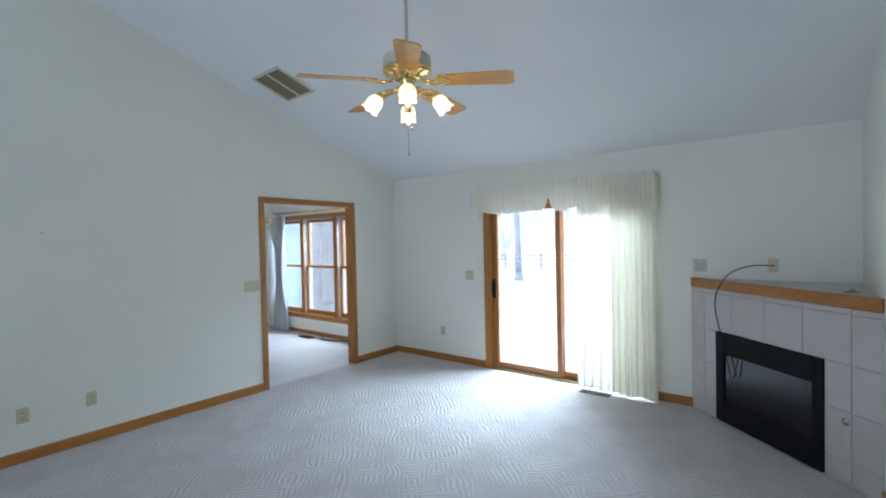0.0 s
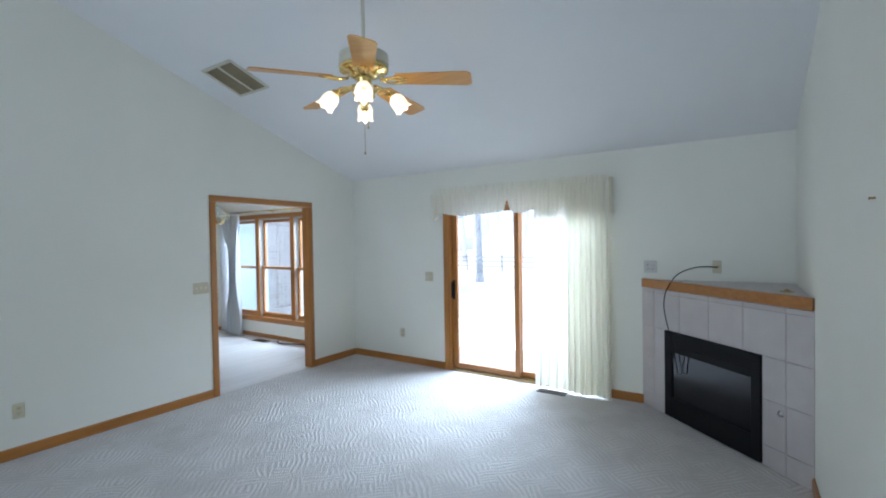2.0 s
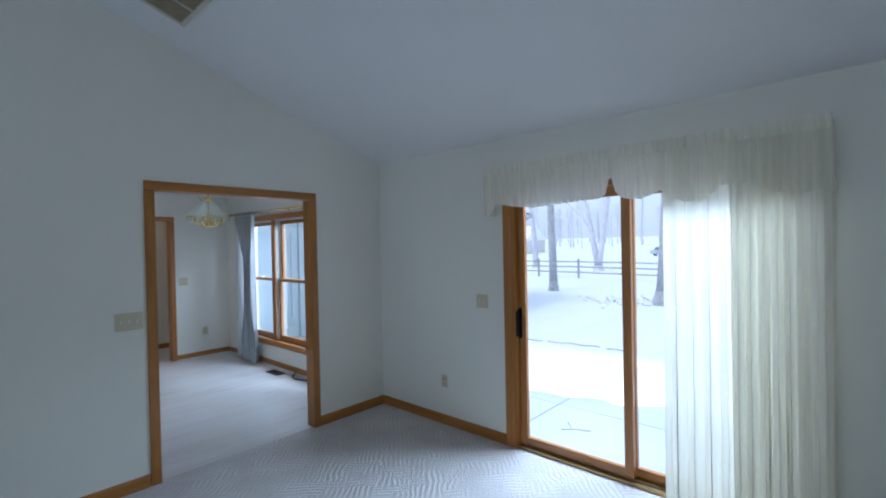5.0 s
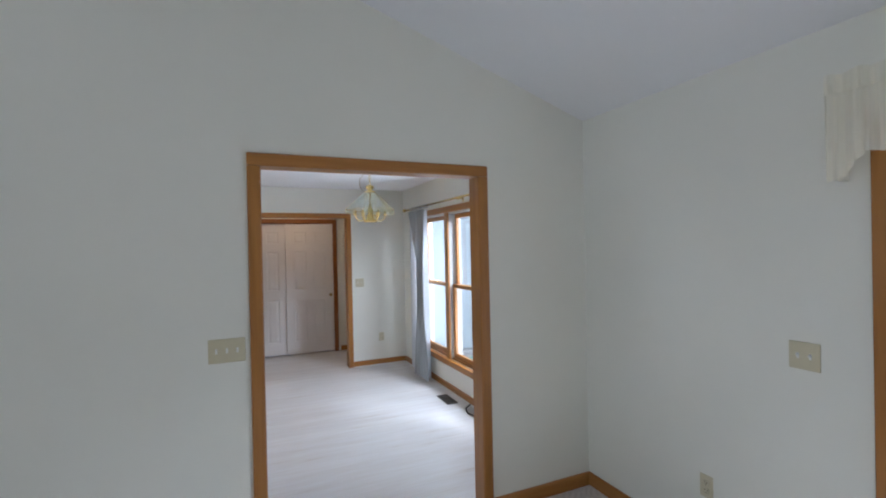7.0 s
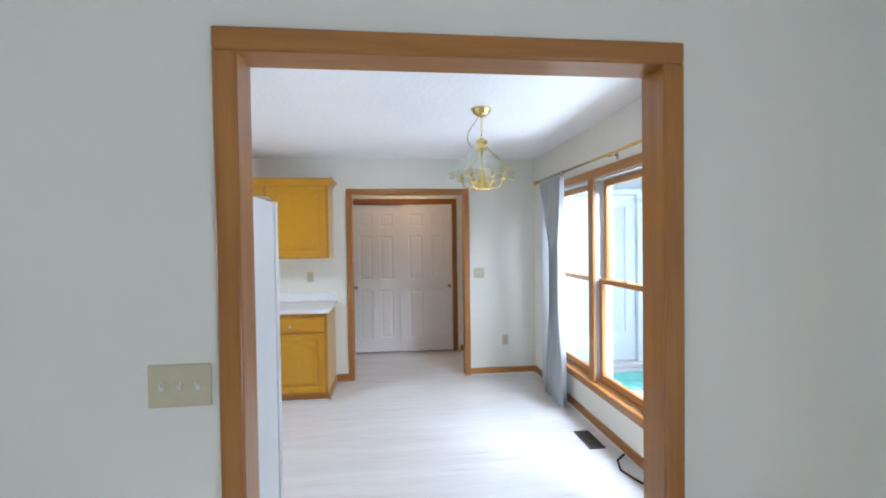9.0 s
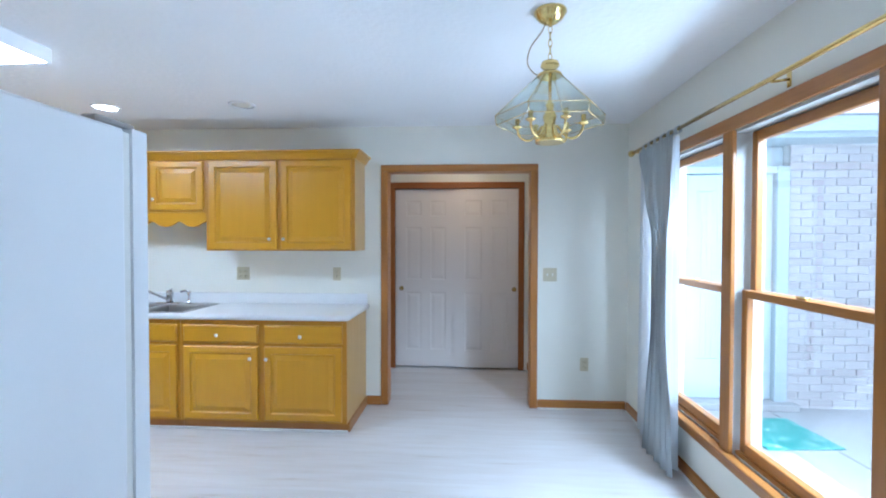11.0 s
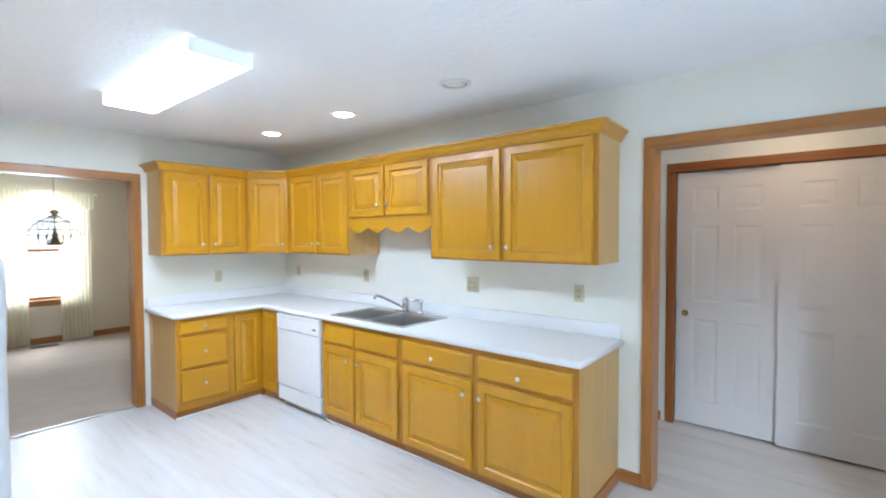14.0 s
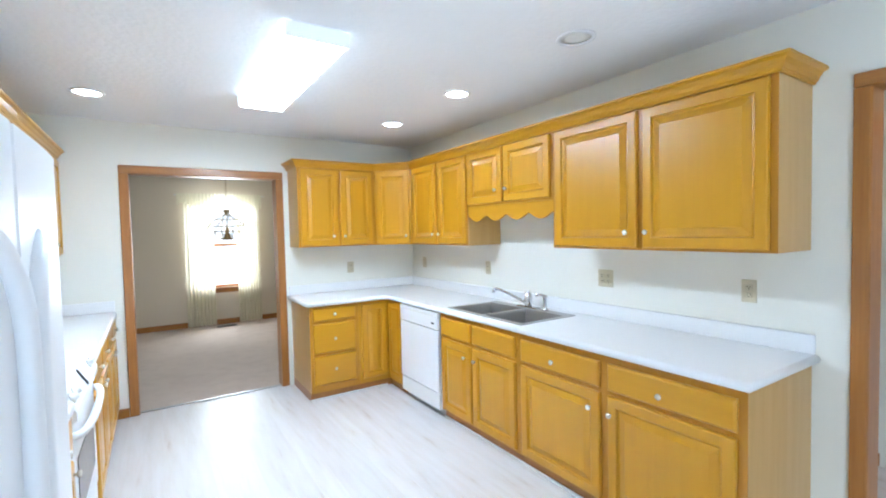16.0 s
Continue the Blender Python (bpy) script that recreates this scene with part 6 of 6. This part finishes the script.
# attached wing with pale brick, side door and eave
XB = -8.80
t = thing("house_wing", (XB, 7.5, PZ), "pale brick wing of the house with a white side door", "house wing")
WING = t
q = bmesh.new()
box(q, XB - 0.30, XB - 0.012, 6.24, 14.0, -0.3, 2.36)
part("wall", q, MORTAR, t)
q = bmesh.new()
box(q, XB - 0.30, XB - 0.10, YN + 0.18, 6.24, 2.08, 2.36)
box(q, XB - 0.30, XB - 0.06, YN + 0.18, 5.20, -0.3, 2.08)
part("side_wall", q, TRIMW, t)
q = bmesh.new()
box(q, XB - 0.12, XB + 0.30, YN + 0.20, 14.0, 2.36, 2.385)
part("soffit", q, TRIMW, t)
q = bmesh.new()
box(q, XB + 0.28, XB + 0.30, YN + 0.20, 14.0, 2.385, 2.52)
part("fascia", q, TRIMW, t)
q = bmesh.new()
prism(q, [(0.30, 2.40), (0.33, 2.39), (0.40, 2.395), (0.425, 2.43), (0.42, 2.50), (0.43, 2.515), (0.30, 2.515)], -14.0, -(YN + 0.20), Matrix(((1, 0, 0, XB), (0, 0, -1, 0), (0, 1, 0, 0), (0, 0, 0, 1))))
part("gutter", q, TRIMW, t, "white gutter")
q = bmesh.new()
prism(q, [(0.34, 2.52), (0.36, 2.545), (-3.0, 3.9), (-3.0, 3.8)], -14.0, -(YN + 0.20), Matrix(((1, 0, 0, XB), (0, 0, -1, 0), (0, 1, 0, 0), (0, 0, 0, 1))))
part("roof", q, ROOF, t, "grey shingle roof under snow")
q = bmesh.new()
prism(q, [(0.33, 2.55), (0.35, 2.62), (-2.9, 3.95), (-2.9, 3.87)], -13.9, -(YN + 0.25), Matrix(((1, 0, 0, XB), (0, 0, -1, 0), (0, 1, 0, 0), (0, 0, 0, 1))))
part("roof_snow", q, SNOW, t)
for a, b in ((5.20, 5.27), (6.12, 6.235)):
    q = bmesh.new()
    box(q, XB - 0.12, XB + 0.015, a, b, PZ + 0.06, 2.16, bevel=0.006)
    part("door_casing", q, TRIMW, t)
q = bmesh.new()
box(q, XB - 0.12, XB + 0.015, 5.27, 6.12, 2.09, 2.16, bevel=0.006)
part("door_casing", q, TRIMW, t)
q = bmesh.new()
box(q, XB - 0.15, XB + 0.10, 5.15, 6.30, PZ, PZ + 0.06, bevel=0.006)
part("door_step", q, CONCRETE, t)
q = bmesh.new()
dm_ = facing(XB - 0.08, 0, 0, 0)
wall_cells(q, dm_, 5.275, 6.115, PZ + 0.07, 2.085, 0.0, 0.035, [(5.41, 5.98, 0.30, 1.93)])
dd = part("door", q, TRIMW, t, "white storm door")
q = bmesh.new()
box(q, 5.41, 5.98, 0.30, 1.93, 0.008, 0.014, dm_)
part("pane", q, plain("frosted_pane", (0.34, 0.39, 0.42), 0.4, 0, 0.1, 3), dd)
q = bmesh.new()
for k in range(10):
    u = 5.47 + 0.05 * k
    box(q, u - 0.004, u + 0.004, 0.30, 1.93, 0.014, 0.018, dm_)
part("pleated_shade", q, TRIMW, dd)
q = bmesh.new()
box(q, 6.03, 6.05, 0.85, 0.99, 0.035, 0.05, dm_, 0.004)
tube(q, [(6.04, 0.90, 0.05), (6.04, 0.90, 0.07), (5.97, 0.90, 0.07)], 0.008, 8, dm_)
part("handle", q, CHROME, dd)
q = bmesh.new()
lathe(q, [(0.05, 0), (0.05, 0.02), (0.02, 0.03), (0.02, 0.06), (0.07, 0.09), (0.075, 0.13)], facing(XB, 8.05, 1.93, 0), 14)
tube(q, [(0.0, 0.0, 0.05), (0, -0.1, 0.10), (0, -0.12, 0.16)], 0.02, 8, facing(XB, 8.05, 1.93, 0))
part("wall_lamp", q, DARK, t, "dark outdoor wall lamp")

# split-rail fence
t = thing("rail_fence", (-8, 22, -0.2), "weathered split-rail fence across the snowy yard", "fence")
for k in range(16):
    x = -26 + 2.45 * k
    y = 23.6 - 0.10 * (x + 14)
    z = ground_z(x, y)
    q = bmesh.new()
    box(q, x - 0.045, x + 0.045, y - 0.045, y + 0.045, z - 0.2, z + 0.98, bevel=0.01)
    part("post", q, FENCEW, t)
    x2 = x + 2.45
    y2 = 23.6 - 0.10 * (x2 + 14)
    z2 = ground_z(x2, y2)
    for h in (0.30, 0.58, 0.84):
        q = bmesh.new()
        tube(q, [(x + 0.03, y, z + h), ((x + x2) / 2, (y + y2) / 2, (z + z2) / 2 + h - 0.015), (x2 - 0.03, y2, z2 + h)], 0.034, 6)
        part("rail", q, FENCEW, t)


def bare_tree(x, y, r, height, seed, label, mat=BARK, lean=0.0, fork=None):
    rnd = random.Random(seed)
    z = ground_z(x, y)
    t = thing("bare_tree", (x, y, z), label, "tree", "yard trees")
    trunk, limbs = bmesh.new(), bmesh.new()

    def grow(p, d, rad, length, depth, bm_):
        n = 5
        pts = [p]
        cur = d.copy()
        for _ in range(n):
            cur = (cur + Vector((rnd.uniform(-1, 1), rnd.uniform(-1, 1), rnd.uniform(-0.2, 0.5))) * (0.05 if depth == 0 else 0.13)).normalized()
            pts.append(pts[-1] + cur * (length / n))
        end = rad * 0.62
        tube(bm_, pts, rad, 12 if depth == 0 else 6 if depth < 3 else 4, taper=end)
        if depth >= 4 or end < 0.006:
            return
        kids = 3 if depth < 3 else 2
        for k in range(kids):
            at = pts[-1] if k < 2 else pts[rnd.randint(2, 4)]
            side = Vector((rnd.uniform(-1, 1), rnd.uniform(-1, 1), rnd.uniform(0.1, 0.9))).normalized()
            nd = (cur * 0.75 + side * 0.75).normalized()
            grow(at, nd, end * rnd.uniform(0.6, 0.85), length * rnd.uniform(0.55, 0.78), depth + 1, limbs)

    base = Vector((x, y, z - 0.15))
    tube(trunk, [base, base + Vector((0, 0, 0.25)), base + Vector((0, 0, 0.55))], r * 1.45, 14, taper=r * 1.02, cap=False)
    if fork:
        for s in (-1, 1):
            grow(base + Vector((0.04 * s, 0, 0.5)), Vector((0.16 * s, 0, 1)).normalized(), r * 0.75, height * 0.5, 0, trunk)
    else:
        grow(base + Vector((0, 0, 0.5)), Vector((lean, 0, 1)).normalized(), r, height * 0.5, 0, trunk)
    part("trunk", trunk, mat, t)
    part("branches", limbs, mat, t)
    return t


bare_tree(-9.40, 17.2, 0.16, 11, 1, "slender bare tree standing in the snow")
bare_tree(-4.80, 15.5, 0.35, 14, 2, "thick bare tree with pale grey bark in the snow")
bare_tree(-13.1, 30.0, 0.26, 12, 3, "forked bare tree beyond the fence", BARK_HAZE, fork=True)
bare_tree(-9.2, 34.0, 0.22, 12, 6, "bare tree beyond the fence", BARK_HAZE, 0.05)
bare_tree(-19.5, 33.0, 0.24, 12, 7, "bare tree beyond the fence", BARK_HAZE)
bare_tree(-3.5, 38.0, 0.24, 13, 9, "bare tree beyond the fence", BARK_HAZE)

# far woods on the rise
rnd = random.Random(5)
bm = bmesh.new()
for k in range(170):
    y = rnd.uniform(100, 140)
    x = rnd.uniform(-95, 25)
    z = ground_z(x, y)
    h = rnd.uniform(7, 13)
    r = rnd.uniform(0.10, 0.20)
    tube(bm, [(x, y, z - 0.2), (x + rnd.uniform(-0.3, 0.3), y, z + h * 0.5), (x + rnd.uniform(-0.6, 0.6), y, z + h)], r, 5, taper=0.03, cap=False)
    for j in range(7):
        s = rnd.uniform(0.3, 0.9)
        d = Vector((rnd.uniform(-1, 1), rnd.uniform(-0.5, 0.5), rnd.uniform(0.4, 1.1))) * rnd.uniform(1.2, 2.8)
        p = Vector((x, y, z + h * s))
        tube(bm, [p, p + d * 0.5 + Vector((0, 0, 0.1)), p + d], 0.05, 3, taper=0.015, cap=False)
        for jj in range(2):
            e = p + d * rnd.uniform(0.4, 0.9)
            tube(bm, [e, e + Vector((rnd.uniform(-1, 1), rnd.uniform(-1, 1), rnd.uniform(0.3, 1)))], 0.028, 3, taper=0.01, cap=False)
solid("far_woods", bm, BARK_HAZE, "bare winter woods on the rise beyond the yard", "woods", kind="stuff")


def far_house(x, y, w, d, h, label):
    z = ground_z(x, y)
    t = thing("far_house", (x, y, z), label, "house", "distant houses")
    q = bmesh.new()
    box(q, x - w / 2, x + w / 2, y - d / 2, y + d / 2, z - 0.5, z + h)
    part("wall", q, plain("far_siding", (0.72, 0.70, 0.68), 0.8, 0, 0.1, 1), t)
    q = bmesh.new()
    prism(q, [(y - d / 2 - 0.4, z + h), (y + d / 2 + 0.4, z + h), (y, z + h + d * 0.40)], x - w / 2 - 0.3, x + w / 2 + 0.3, facing(0, 0, 0, 0))
    part("roof", q, SNOW, t, "snow-covered roof")
    for k in range(4):
        u = x - w / 2 + w * (k + 0.5) / 4
        q = bmesh.new()
        box(q, u - 0.5, u + 0.5, y - d / 2 - 0.03, y - d / 2, z + 0.9, z + 2.0)
        part("window", q, DARK, t)


far_house(-58, 88, 12, 8, 2.8, "low grey house with a snowy roof beyond the fence")
far_house(-12.8, 90, 12, 10, 3.3, "distant grey house with a snowy roof")


CARBLUE = plain("blue_grey_car_paint", (0.42, 0.48, 0.56), 0.3, 0, 0.1, 3, 0.3)


def parked_car(x, y, turn):
    z = ground_z(x, y)
    t = thing("parked_car", (x, y, z), "blue-grey parked car beyond the fence", "car", "parked cars")
    m = Matrix.Translation((x, y, z)) @ Matrix.Rotation(radians(turn), 4, "Z") @ Matrix(((1, 0, 0, 0), (0, 0, -1, 0), (0, 1, 0, 0), (0, 0, 0, 1)))
    q = bmesh.new()
    prism(q, [(-2.1, 0.35), (2.1, 0.35), (2.15, 0.62), (2.0, 0.80), (1.0, 0.92), (-1.85, 0.95), (-2.1, 0.85)], -0.86, 0.86, m)
    part("body", q, CARBLUE, t)
    q = bmesh.new()
    prism(q, [(-1.6, 0.93), (0.95, 0.92), (0.35, 1.38), (-1.2, 1.42)], -0.74, 0.74, m)
    part("cabin", q, ROOF, t, "dark glazed cabin")
    q = bmesh.new()
    prism(q, [(-1.25, 1.41), (0.38, 1.37), (0.30, 1.45), (-1.15, 1.49)], -0.72, 0.72, m)
    part("roof", q, SNOW, t, "snow-dusted roof")
    for u in (-1.3, 1.3):
        for w in (-0.88, 0.66):
            q = bmesh.new()
            lathe(q, [(0.31, 0.0), (0.32, 0.03), (0.32, 0.19), (0.31, 0.22)], m @ Matrix.Translation((u, 0.31, w)), 16)
            part("wheel", q, DARK, t)


# fallen leaves showing through the snow round the thick tree
rnd = random.Random(17)
q = bmesh.new()
for k in range(260):
    a, r = rnd.uniform(0, 2 * math.pi), 0.45 + abs(rnd.gauss(0, 0.75))
    x, y = -4.80 + r * 1.9 * math.cos(a), 15.4 + r * 0.8 * math.sin(a)
    z, s, w = ground_z(x, y) + 0.012, rnd.uniform(0.03, 0.07), rnd.uniform(0, 3.1)
    c, d = math.cos(w) * s, math.sin(w) * s
    q.faces.new([q.verts.new(p) for p in ((x - c, y - d, z), (x + d * 0.5, y - c * 0.5, z + 0.015), (x + c, y + d, z + 0.004), (x - d * 0.5, y + c * 0.5, z + 0.02))])
solid("leaf_litter", q, plain("dead_leaves", (0.30, 0.25, 0.22), 0.95, 0, 0.4, 20), "dead leaves scattered on the snow round a tree", "leaves", kind="stuff")

parked_car(-17.0, 76.0, 60)
parked_car(-13.6, 76.5, 65)
parked_car(-22.4, 77.0, 50)

# ---- bricks of the wing, courses of running bond ----
BL, BH, BT, MJ = 0.200, 0.065, 0.012, 0.010


def brick_mesh(name, w):
    b = bmesh.new()
    box(b, 0, w, 0, BH, 0, BT, ID, 0.003)
    bmesh.ops.recalc_face_normals(b, faces=b.faces[:])
    me = bpy.data.meshes.new(name)
    b.to_mesh(me)
    b.free()
    me.materials.append(BRICK)
    return me


full, half = brick_mesh("brick", BL), brick_mesh("half_brick", BL / 2 - MJ / 2)
bf = facing(XB - 0.012, 0, 0, 0)
rest = bmesh.new()
made = 0
rnd = random.Random(12)
wall_part = [c for c in WING.children if c.name.startswith("wall")][0]
course = 0
z = PZ + 0.02
while z + BH < 2.35:
    y = 6.242
    first = course % 2 == 1
    while y < 12.5:
        w = BL / 2 - MJ / 2 if first else BL
        near = y < 7.75
        proud = rnd.uniform(-0.0025, 0.0025)
        m = bf @ Matrix.Translation((y, z, proud)) @ Matrix.Rotation(rnd.uniform(-0.004, 0.004), 4, "Z")
        if near and made < 300:
            ob = new("brick", half if first else full)
            ob.parent = wall_part
            ob.matrix_basis = Matrix.Translation(-ORIGIN[WING.name]) @ m
            made += 1
        else:
            box(rest, 0, w, 0, BH, 0, BT, m)
        y += w + MJ
        first = False
    z += BH + MJ
    course += 1
part("bricks_beyond", rest, BRICK, WING, "", "stuff")
